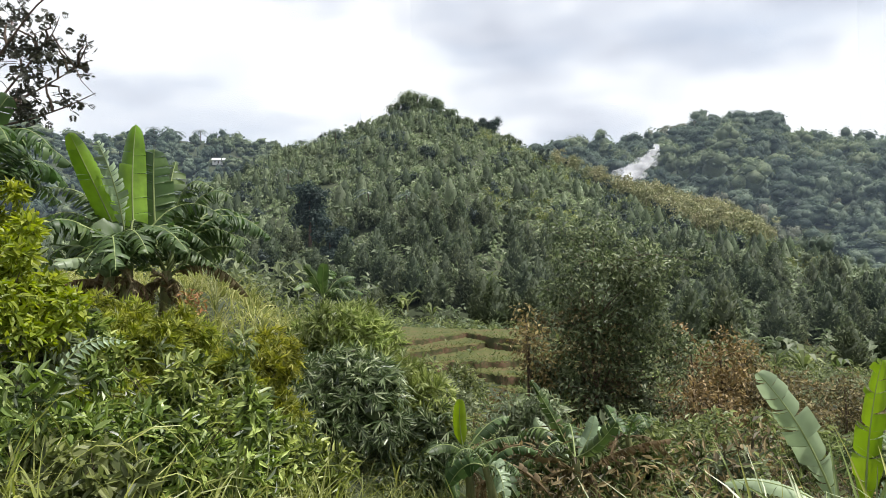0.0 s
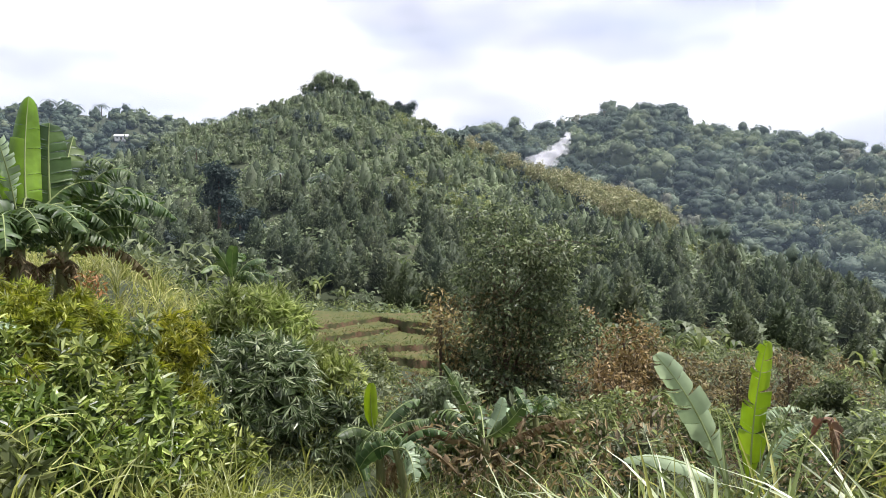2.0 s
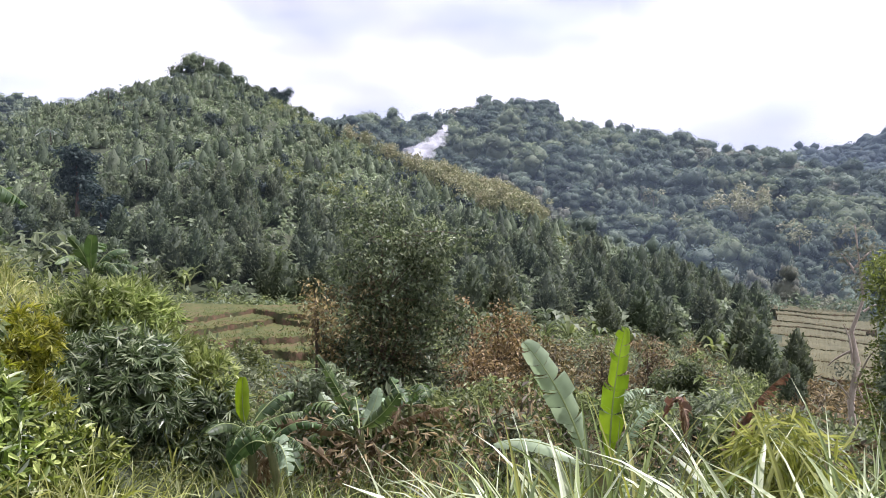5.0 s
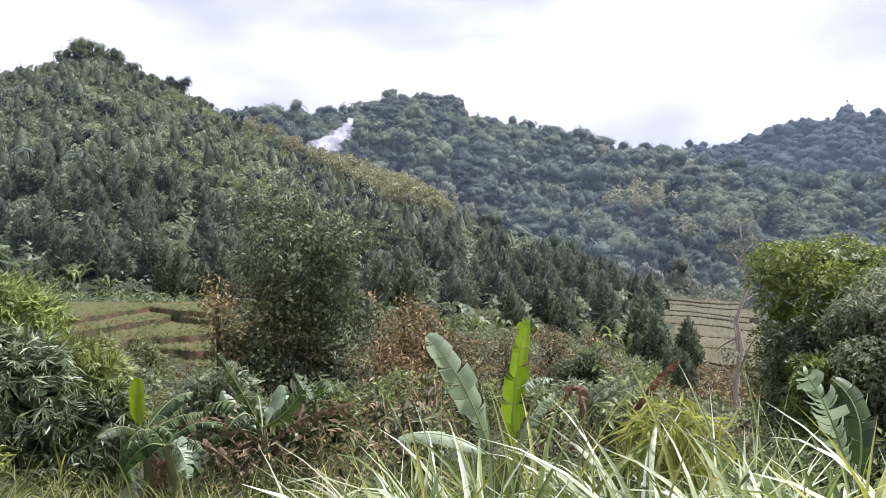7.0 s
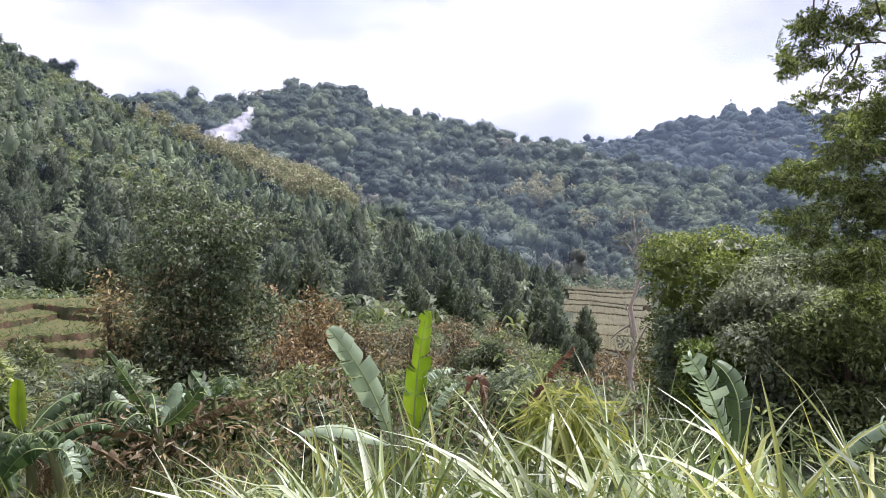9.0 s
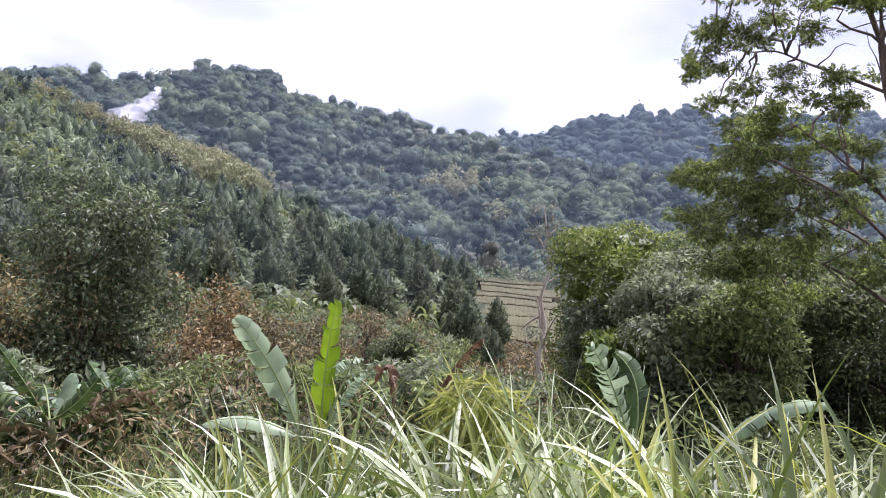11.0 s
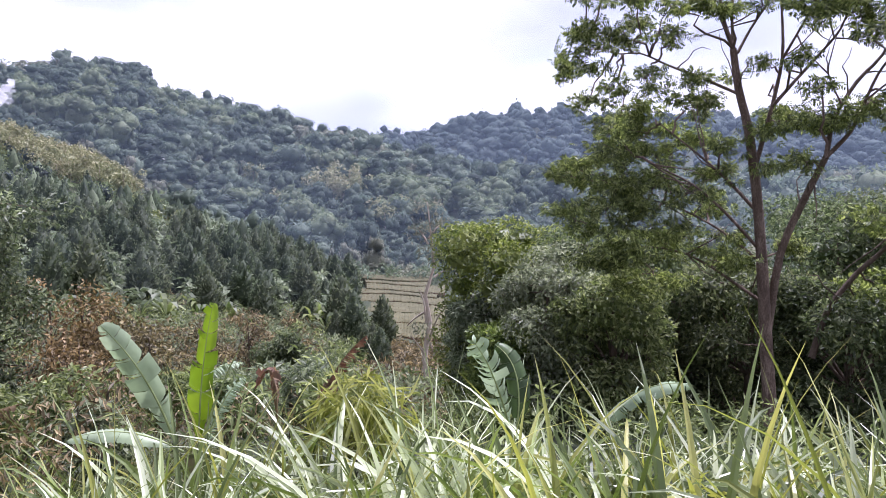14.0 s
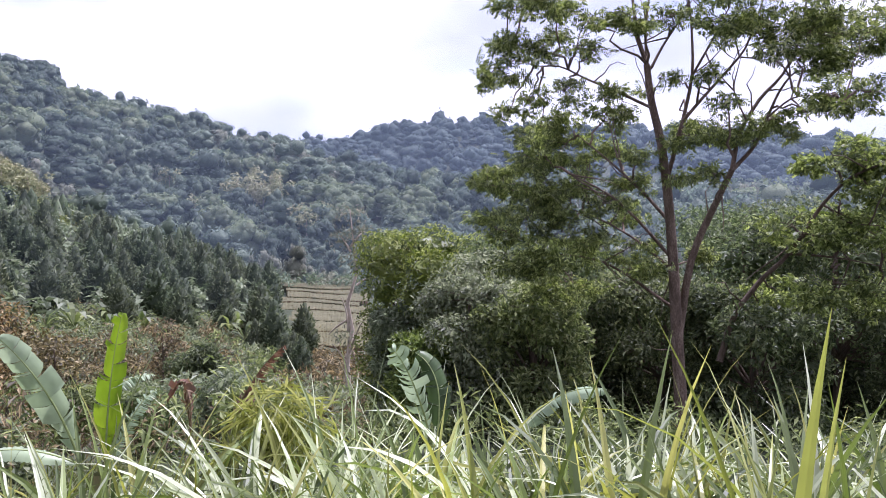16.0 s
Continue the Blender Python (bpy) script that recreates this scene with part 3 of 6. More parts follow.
for s, shape in enumerate(CEDAR_NEAR):
    root = thing("cedar_tree", (0, 0, 0), "young dark green conical cedar in a hillside plantation", "tree", "cedars of the hillside plantation")
    part("trunk", Geo().add(*tube([(0, 0, -0.4), (0.03, 0, 2.5), (0, 0, 5.5)], [0.14, 0.09, 0.03], 5)), M_BARK, root)
    part("crown", Geo().add(*shape).add(*cedar_body(s, 12, 11, 5.8, 1.6)), M_CEDAR, root, smooth=True)
    protos.append(root)
for n, k in enumerate(near_set):
    m = Matrix.LocRotScale((x[k], y[k], z[k] - 0.15), Euler((0, 0, rng.random() * 6.28)), None)
    if n < 3:
        root = protos[n]
        root.matrix_basis = m
    else:
        root = copy_thing(protos[n % 3], m)
    root.scale = (size[k] * 1.05, size[k] * 1.05, size[k] * (0.9 + 0.25 * rng.random()))
g = Geo()
kind = rng.integers(0, 4, len(far_set))
for s in range(4):
    k = far_set[kind == s]
    p = np.stack([x[k], y[k], z[k] - 0.2], -1)
    V, F = CEDAR_FAR[s]
    g.add(*copies(V, F, p, size[k], rng.random(len(k)) * 6.28, size[k] * (0.85 + 0.3 * rng.random(len(k)))))
    g.add(*copies(*cedar_body(40 + s, 6, 7, 5.3, 1.5), p, size[k], rng.random(len(k)) * 6.28, size[k] * (0.85 + 0.3 * rng.random(len(k)))))
stuff("cedar_plantation", g, M_CEDAR, "dense young dark green cedars covering the round hill", "trees", smooth=True)

# pale undergrowth between the cedars
x, y, d, b = scatter(-56, 20, 94, 400, 3.4, 8, 0.9)
cd, cz, foot, inside = crest_of(MAIN, b)
keep = (d > foot - np.where(b < -18, 14, 2)) & ((b < 12) | (d < 100)) & (d < cd + 8) & (rng.random(len(x)) < 0.85)
x, y = x[keep], y[keep]
p = np.stack([x, y, ground_z(x, y) - 0.1], -1)
g = Geo()
shapes = [tuft_shape(s, 10, 2.0, 0.34) for s in range(3)] + [crown_shape(random_blobs(40 + s, 3, 0.8, 0.9, 0.5, 1.3), 22, s, 0.95, 0.55) for s in range(3)]
kind = rng.integers(0, 6, len(x))
for s, (V, F) in enumerate(shapes):
    k = kind == s
    low = np.where(np.degrees(np.arctan2(x[k], y[k])) < -18, np.interp(np.hypot(x[k], y[k]), [100, 150], [0.55, 1.0]), 1.0)
    g.add(*copies(V, F, p[k], ((0.6 if s < 3 else 0.9) + 0.9 * rng.random(k.sum())) * low, rng.random(k.sum()) * 6.28))
stuff("hillside_undergrowth", g, M_UNDER, "pale green cassava and banana undergrowth among the cedars", "undergrowth")

# broadleaf bushes mixed into the plantation
x, y, d, b = scatter(-50, 4, 150, 400, 9.0, 12, 0.9)
cd, cz, foot, inside = crest_of(MAIN, b)
keep = (d < cd + 5) & (d > foot + 20) & (rng.random(len(x)) < np.where(d > 240, 0.6, 0.28))
x, y = x[keep], y[keep]
p = np.stack([x, y, ground_z(x, y) - 0.3], -1)
for w, mat in enumerate((M_HILLBUSH, M_HILLDARK)):
    g = Geo()
    for s in range(3):
        bl = random_blobs(130 + s + 5 * w, 7, 1.1, 1.1, 1.0, 3.6)
        k = np.arange(len(x)) % 6 == s + 3 * w
        sc, turn = 0.7 + 0.8 * rng.random(k.sum()), rng.random(k.sum()) * 6.28
        g.add(*copies(*crown_shape(bl, 150, s, 0.62, 0.34, up=0.4, inner=0.65, lay=0.6), p[k], sc, turn))
        for c, r in bl[:4]:
            V, F = blob(c, (r * 0.6,) * 3, 0.2, s, 4, 6)
            g.add(*copies(V, tri(F), p[k], sc, turn))
        V, F = tube([(0, 0, 0), (0, 0, 2.4)], [0.12, 0.06], 4)
        g.add(*copies(V, tri(F), p[k], sc, turn))
    stuff("hillside_bushes", g, mat, "rounded broadleaf bushes scattered among the cedars", "bushes")

# yellow-green scrub in the glades and along the right shoulder of the hill
x, y, d, b = scatter(-45, 8, 180, 400, 3.0, 9, 0.9)
cd, cz, foot, inside = crest_of(MAIN, b)
shoulder = (d > cd - 34 - 24 * rng.random(len(x))) & (d < cd + 6) & (b > -25) & (b < 0)
keep = ((in_glade(x, y) & (d < cd)) | shoulder) & (rng.random(len(x)) < 0.7)
x, y = x[keep], y[keep]
p = np.stack([x, y, ground_z(x, y) - 0.1], -1)
g = Geo()
V, F = crown_shape(random_blobs(71, 4, 0.9, 0.8, 0.3, 1.2), 34, 3, 0.7, 0.4)
g.add(*copies(V, F, p, 0.8 + 0.7 * rng.random(len(x)), rng.random(len(x)) * 6.28))
stuff("glade_scrub", g, M_GLADE, "sunlit yellow-green scrub in glades on the hill", "scrub")

# ---- the broadleaf hills behind ----
def species(x, y, seed):
    """Which kind of tree grows where: drifts of kinds with strays."""
    q = np.random.default_rng(seed)
    f = np.sin(x * 0.021 + seed) * np.sin(y * 0.025 - seed) + 0.5 * np.sin(x * 0.06 + y * 0.045) + q.normal(size=len(x)) * 0.45
    return np.digitize(f - 0.5 * np.clip((330 - np.hypot(x, y)) / 120, 0, 1), [-0.75, 0.05, 0.92])


def crown_copy(seed, w, h, cards, card, masses, full=True, stem=False):
    """A broadleaf tree as seen across a valley: heaped leafy masses, each roofed with drooping sprays, over a shaded inside."""
    q = np.random.default_rng(seed)
    g = Geo()
    mid = []
    for k in range(masses):
        a = 2.4 * k + q.normal() * 0.4
        f = math.sqrt((k + 0.3) / masses)
        r = w * (0.42 + 0.2 * q.random())
        mid.append(((math.cos(a) * f * w * 0.56, math.sin(a) * f * w * 0.56, h * (0.80 - 0.36 * f * f + 0.10 * q.normal())), (r, r, r * 0.78)))
    if full:
        for k, (c, r) in enumerate(mid):
            V, F = blob(c, np.array(r) * 0.76, 0.14, seed + k, 5, 7)
            g.add(V, tri(F))
    V, F = blob((0, 0, h * (0.4 if full else 0.5)), (w * (0.6 if full else 0.75), w * (0.6 if full else 0.75), h * (0.3 if full else 0.4)), 0.12, seed + 50, 5, 8)
    g.add(V, tri(F))
    g.add(*crown_shape(mid, cards, seed + 90, card, card * 0.6, up=0.5, droop=0.1, inner=0.78, lay=0.78, wild=0.28))
    if stem:
        V, F = tube([(0, 0, -0.6), (0.15, 0.1, h * 0.3), (0, 0, h * 0.6)], [0.2, 0.15, 0.08], 4)
        g.add(V, tri(F))
    return np.concatenate(g.v), np.concatenate(g.f[3])


def woodland(name, ridge, b0, b1, step, kinds, seed, card, radius, height, start, deep=14, avoid=None, open_to=60, cards=105):
    """Woods on a hillside: every tree has its own size and place; those beyond the open stretch of the hill are simpler."""
    q = np.random.default_rng(seed)
    x, y, d, b = scatter(b0 - 1, b1 + 1, start, 1000, step, seed, 0.9)
    cd, cz, foot, inside = crest_of(ridge, b)
    md, mz = crest_of(MAIN, b)[:2]
    keep = (d < cd + deep) & ((d > md + 22) | (b < -40) | (b > 17))
    if avoid is not None:
        keep &= ~avoid(b, d)
    x, y, b, d, md, mz, cd = (v[keep] for v in (x, y, b, d, md, mz, cd))
    z = ground_z(x, y)
    R = np.clip(np.exp(q.normal(size=len(x)) * 0.4), 0.5, 2.2)
    R *= np.interp(d, [200, 330], [0.62, 1.0])
    tall = np.clip(np.exp(q.normal(size=len(x)) * 0.2), 0.65, 1.5) * R ** 0.55
    sunk = ((z + height * tall - 1.6) / d < (mz - 5) / md) & (b < 11)
    plain = sunk | (b > open_to) | (d > cd + 3)
    kind = species(x, y, seed)
    turn = q.random(len(x)) * 6.28
    shape = q.integers(0, 4, len(x))
    p = np.stack([x, y, z - 0.5], -1)
    for w, (mat, label, thin) in enumerate(kinds):
        g = Geo()
        for s in range(4):
            for simple in (False, True):
                k = (kind == w) & (shape == s) & (plain == simple)
                if not k.any():
                    continue
                V, F = crown_copy(seed * 40 + 4 * w + s, radius * (0.85 if thin else 1.0), height * (1.15 if thin else 1.0), 42 if simple else int(cards * (0.8 if thin else 1.0)), card * (1.5 if simple else 1.0),
                                  (4, 5, 6, 3)[s], not simple, thin and not simple)
                g.add(*copies(V, F, p[k], R[k], turn[k], tall[k]))
        if g.n:
            stuff(name, g, mat, label, "woodland", smooth=True)


woodland("east_hill_woods", EAST, -22, 60, 7.6, [
    (M_TEAK, "pale greyish teak crowns on the hill behind the valley", True),
    (M_WOODS, "mixed broadleaf woodland covering the hill behind the valley", False),
    (M_WOODS_DARK, "dark broadleaf crowns on the hill behind the valley", False),
    (M_LIGHTWOODS, "light green crowns on the hill behind the valley", False)], 31, 0.95, 4.9, 8.0, 200,
    avoid=lambda b, d: ((b > 5.2) & (b < 7.9) & (d > 366) & (d < 428)) | ((b > -1.6) & (b < 0.3) & (d > 285) & (d < 320)), open_to=29, cards=150)
woodland("west_hill_woods", WEST, -66, -34, 8.8, [
    (M_WOODS, "broadleaf woodland on the far hill", False), (M_WOODS, "broadleaf woodland on the far hill", False),
    (M_WOODS_DARK, "dark crowns in the woodland on the far hill", False), (M_LIGHTWOODS, "light green crowns on the far hill", False)], 32, 1.5, 4.7, 8, 485,
    avoid=lambda b, d: (abs(b + 44.7) < 0.55) & (d > 566) & (d < 604), cards=40)
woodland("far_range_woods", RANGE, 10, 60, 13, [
    (M_RANGE, "distant woodland on the far range, haze tint in the leaf colour", False)] * 4, 33, 1.7, 9.0, 9, 695, open_to=60, cards=34)

# single large broadleaf trees that stand out on the hills: bearing, rise of the top, distance, half width, height
BIG = [(-30.8, 11.9, 381, 8, 13), (-29.6, 12.6, 383, 9.5, 14), (-28.4, 12.0, 380, 8, 13), (-32.2, 10.9, 378, 5, 9), (-27.3, 11.2, 376, 5, 9), (-26.0, 10.6, 372, 4, 8), (-24.2, 10.6, 366, 6.5, 15), (-38.1, 6.0, 172, 4.6, 18),
       (-36.6, 2.4, 166, 3.0, 11), (-35.4, 9.5, 360, 5.5, 12), (-33.6, 7.0, 318, 5.0, 11), (-33.0, 4.0, 275, 4.5, 11), (-11.4, 8.9, 525, 7.0, 16),
       (11.2, 5.6, 462, 6.5, 17), (14.8, 4.8, 440, 7.5, 18), (-4.4, 3.8, 420, 8.0, 17), (9.8, 2.0, 380, 6.0, 15)]
for n, (bb, rise, dd, w, h) in enumerate(BIG):
    top = station(bb, rise, dd)
    gz = float(ground_z(top[0], top[1])[0])
    h = max(h, top[2] - gz)
    root = thing("hill_tree", (top[0], top[1], top[2] - h), "large dark broadleaf tree standing out on the hillside", "tree", "large trees on the hills")
    q = np.random.default_rng(500 + n)
    bl = [((q.normal() * w * 0.42, q.normal() * w * 0.42, h * f), w * (0.28 + 0.22 * q.random())) for f in np.linspace(0.4, 0.88, 13)]
    part("trunk", Geo().add(*tube([(0, 0, -1), (0.2, 0, h * 0.4), (0, 0.1, h * 0.8)], [0.5, 0.35, 0.12], 6)), M_BARK, root)
    cg = Geo().add(*crown_shape(bl, 2000, 500 + n, 0.85, 0.5, up=0.4, lay=0.7, inner=0.6))
    for c, r in bl:
        cg.add(*blob(c, (r * 0.6,) * 3, 0.2, n, 4, 6))
    # Peak trees (n < 6) take lighter leaves to make up for backlight and haze.
    part("crown", cg, M_BLUEDARK if n in (6, 7, 8) else M_HILLDARK if n in (9, 10, 11) else M_LIGHTWOODS if n < 6 else M_WOODS_DARK, root)

# yellowing trees: a grove on the shoulder of the cedar hill, a few on the hill behind
grove = []
for n in range(3):
    w, h = 2.6, 6.5
    root = thing("yellowing_tree", (0, 0, 0), "thin tree with yellowing brownish leaves on the hillside", "tree", "yellowing trees on the hills")
    q = np.random.default_rng(540 + n)
    bl = [((q.normal() * w * 0.45, q.normal() * w * 0.45, h * f), w * (0.3 + 0.2 * q.random())) for f in np.linspace(0.35, 0.9, 10)]
    part("trunk", Geo().add(*tube([(0, 0, -1), (0.2, 0, h * 0.4), (0, 0.1, h * 0.9)], [0.16, 0.1, 0.03], 5)), M_BARK_PALE, root)
    part("crown", Geo().add(*crown_shape(bl, 330, 540 + n, 0.75, 0.42, up=0.4, inner=0.5, lay=0.7)), M_YELLOWING, root)
    grove.append(root)
x, y, d, b = scatter(-20, -3, 220, 350, 4.6, 61, 0.8)
cd, cz, foot, inside = crest_of(MAIN, b)
keep = in_grove(b, d, cd) & (rng.random(len(x)) < 0.7)
places = [(px, py, 0.9 + 0.6 * rng.random()) for px, py in zip(x[keep], y[keep])]
for bb, dd, sc in [(9.2, 322, 1.8), (10.0, 330, 2.0), (10.8, 338, 2.1), (11.6, 334, 2.0), (12.4, 326, 1.8), (10.4, 318, 1.8), (11.2, 316, 1.7), (8.4, 262, 1.1), (9.6, 256, 1.2), (13.6, 290, 1.5), (14.4, 284, 1.5), (6.2, 300, 1.3), (15.6, 300, 1.6), (4.4, 330, 1.4), (18.2, 310, 1.4)]:
    places.append((math.sin(radians(bb)) * dd, math.cos(radians(bb)) * dd, sc))
for n, (px, py, sc) in enumerate(places):
    m = Matrix.LocRotScale(on_ground(px, py, -0.2), Euler((0, 0, n * 1.3)), None)
    if n < 3:
        grove[n].matrix_basis = m
    ob = grove[n] if n < 3 else copy_thing(grove[n % 3], m)
    ob.scale = (sc, sc, sc)

# scrub at the foot of the hill behind
x, y, d, b = scatter(6, 60, 70, 206, 3.8, 63, 0.9)
keep = (d > np.interp(b, [6, 11, 11.01, 20, 20.01, 60], [196, 196, 186, 186, 80, 80]))
x, y, b = x[keep], y[keep], b[keep]
p = np.stack([x, y, ground_z(x, y) - 0.1], -1)
for w, mat in enumerate((M_UNDER, M_WOODS, M_TEAK)):
    V, F = crown_shape(random_blobs(75 + w, 5, 0.9, 0.8, 0.4, 1.6), 46, 5 + w, 0.62, 0.34, lay=0.6)
    k = np.arange(len(x)) % 3 == w
    stuff("foothill_scrub", Geo().add(*copies(V, F, p[k], 0.8 + 1.3 * rng.random(k.sum()), rng.random(k.sum()) * 6.28)), mat, "mixed pale scrub at the foot of the wooded hill", "scrub")

# light green clearing on the hill behind
x, y, d, b = scatter(5.0, 8.1, 370, 430, 2.6, 62, 0.9)
p = np.stack([x, y, ground_z(x, y) - 0.1], -1)
V, F = crown_shape(random_blobs(73, 4, 0.9, 0.8, 0.3, 1.2), 34, 3, 0.7, 0.4)
stuff("hill_clearing", Geo().add(*copies(V, F, p, 0.7 + 0.8 * rng.random(len(x)), rng.random(len(x)) * 6.28)), M_UNDER, "light green planted clearing on the wooded hill", "scrub")


# palms among the woods
def palm_parts(root, seed, h):
    q = np.random.default_rng(seed)
    part("trunk", Geo().add(*tube([(0, 0, -0.5), (0.2, 0, h * 0.5), (0.1, 0.1, h)], [0.2, 0.15, 0.12], 6)), M_BARK, root)
    g = Geo()
    for k in range(15):
        a, up = k * 2.4 + q.random() * 0.5, -0.2 + 1.1 * q.random()
        out = np.array([math.cos(a), math.sin(a), 0])
        l = 2.6 + q.random()
        line = curve((0.1, 0.1, h), out * l * 0.5 + [0, 0, h + l * up * 0.7], out * l + [0, 0, h + l * (up * 0.5 - 0.45)], 12)
        t = unit(np.gradient(line, axis=0))
        s = unit(np.cross(t, [0, 0, 1.0]))
        for sg in (1, -1):
            g.add(*leaf_set(line[1:], t[1:] * 0.7 + s[1:] * sg - [0, 0, 0.35], np.tile([0, 0, 1.0], (11, 1)), 0.75, 0.16))
    part("frond", g, M_PALM, root)


palm = thing("palm_tree", (0, 0, 0), "feathery grey-green palm among the hillside trees", "palm", "palms on the hills")
palm_parts(palm, 3, 5.5)
spots = [(-38.6, 340, 1.1), (-37.0, 336, 1.0), (-35.0, 300, 1.0), (-33.8, 296, 1.1), (-32.4, 310, 0.9), (-31.2, 345, 1.0), (-28.4, 348, 1.0), (-36.0, 345, 1.1), (-34.6, 352, 1.0), (-26.4, 352, 0.9),
         (-47.6, 640, 2.0), (-46.0, 644, 2.0), (-49.2, 640, 2.0), (-8.6, 516, 1.5), (-7.4, 516, 1.5), (-6.0, 514, 1.4), (-9.4, 522, 1.4), (-39.6, 260, 1.2), (-30.6, 190, 1.1), (-33.6, 200, 1.2), (-2.0, 330, 1.3), (2.6, 300, 1.2), (5.8, 320, 1.2)]
for n, (bb, dd, sc) in enumerate(spots):
    p = spot(bb, dd, -0.3)
    m = Matrix.LocRotScale(p, Euler((0, 0, n * 1.7)), None)
    if n == 0:
        palm.matrix_basis = m
        ob = palm
    else:
        ob = copy_thing(palm, m)
    ob.scale = (sc, sc, sc * (0.85 + 0.04 * (n % 8)))

# ---- trees and bushes of the valley side ----
def limb_to(g, start, end, r0, r1, q, sag=0.15, n=6, sides=6):
    start, end = np.asarray(start, float), np.asarray(end, float)
    mid = (start + end) / 2 + q.normal(size=3) * np.linalg.norm(end - start) * 0.08 + [0, 0, sag * np.linalg.norm(end - start)]
    g.add(*tube(curve(start, mid, end, n), np.linspace(r0, r1, n), sides))


def broadleaf(name, base, trunk, r0, blobs, n, L, W, leaf, bark, label, category="tree", seed=0, group="", twigs=4, core=0.0, fans=0, **kw):
    """A tree or bush: a bent trunk, a limb to every leafy mass, twigs, and single leaves."""
    q = np.random.default_rng(seed)
    root = thing(name, base, label, category, group)
    g = Geo()
    trunk = np.asarray(trunk, float)
    g.add(*tube(trunk, np.linspace(r0, r0 * 0.35, len(trunk)), 8))
    for c, r in blobs:
        c = np.asarray(c, float)
        k = int(np.argmin(np.linalg.norm(trunk - (c - [0, 0, np.max(r) * 1.2]), axis=1)))
        f = trunk[k]
        w = r0 * (1 - 0.6 * k / max(len(trunk) - 1, 1)) * 0.5
        limb_to(g, f, c, w, w * 0.3, q)
        for _ in range(twigs):
            limb_to(g, c + q.normal(size=3) * 0.1, c + rand_unit(q, 1)[0] * np.asarray(r) * 0.85, w * 0.3, w * 0.1, q, n=4, sides=4)
    part("trunk", g, bark, root, smooth=True)
    cg = Geo().add(*(fan_shape(blobs, n, seed, L, W, fans, **kw) if fans else crown_shape(blobs, n, seed, L, W, **kw)))
    if core:
        for s, (c, r) in enumerate(blobs):
            cg.add(*blob(c, np.broadcast_to(r, 3) * core, 0.12, seed + s, 6, 9))
    part("crown", cg, leaf, root)
    return root


def local(base, *pts):
    return [np.asarray(p, float) - np.asarray(base, float) for p in pts]


# large dark tree in the middle of the valley side
base = spot(-15.9, 38)
masses = [(-16.0, 0.4, 1.6), (-18.3, -0.6, 1.5), (-13.6, -0.3, 1.5), (-20.2, -2.6, 1.2), (-12.4, -2.7, 1.4), (-16.0, -2.4, 1.7), (-18.8, -4.4, 1.6),
          (-13.0, -5.0, 1.7), (-21.2, -5.5, 1.3), (-11.8, -7.2, 1.3), (-14.4, -7.0, 1.3), (-19.6, -8.0, 1.6), (-12.6, -9.6, 1.6), (-17.2, -10.2, 1.6), (-14.6, -11.4, 1.5), (-19.2, -11.6, 1.4), (-16.6, -12.8, 1.3)]
blobs = []
q = np.random.default_rng(17)
for a, e, r in masses + [(-18.2, -13.4, 1.2), (-14.0, -13.6, 1.2), (-15.8, -9.2, 1.4), (-20.2, -10.4, 1.1), (-12.2, -12.2, 1.1), (-17.6, -7.4, 1.6), (-15.2, -5.4, 1.6), (-13.2, -8.4, 1.4), (-18.4, -2.6, 1.5), (-14.2, -2.2, 1.5)]:
    c = station(-15.3 + (a + 16) * 0.88, e, 38 + q.normal() * 1.3) - base
    blobs += [(c + q.normal(size=3) * r * 0.55, np.array((1, 1, 0.7)) * r * (0.55 + 0.35 * q.random())) for _ in range(4)]
valley_tree = broadleaf("valley_tree", base, local(base, base - [0, 0, 0.4], station(-16.3, -11, 38), station(-16.6, -6, 38), station(-16.3, -1, 38)), 0.15, blobs, 19000, 0.27, 0.125,
          M_DARKLEAF, M_BARK_RED, "tall dark green broadleaf tree with slender trunks", seed=3, inner=0.4, twigs=2)

g = Geo()
q = np.random.default_rng(14)
for foot_b, lean in ((-15.1, 0.7), (-16.9, -0.5)):
    top = station(foot_b + lean, -2.0 + lean, 38.4) - base
    low = spot(foot_b, 38.2, -0.3) - base
    g.add(*tube(curve(low, (low + top) / 2 + [lean * 0.3, 0, 0], top, 9), np.linspace(0.1, 0.03, 9), 7))
part("stem", g, M_BARK_RED, valley_tree, smooth=True)
fading = [(station(a, e, 36.6) - base, r) for a, e, r in ((-17.4, -4.6, 1.0), (-15.2, -6.8, 1.1), (-18.6, -7.6, 1.0), (-16.4, -9.2, 1.0), (-19.4, -5.6, 0.8), (-14.0, -10.2, 0.8), (-17.6, -11.2, 0.9))]
part("fading_leaves", Geo().add(*crown_shape(fading, 900, 46, 0.25, 0.11, inner=0.1)), M_BROWN, valley_tree, "olive-brown fading leaves")

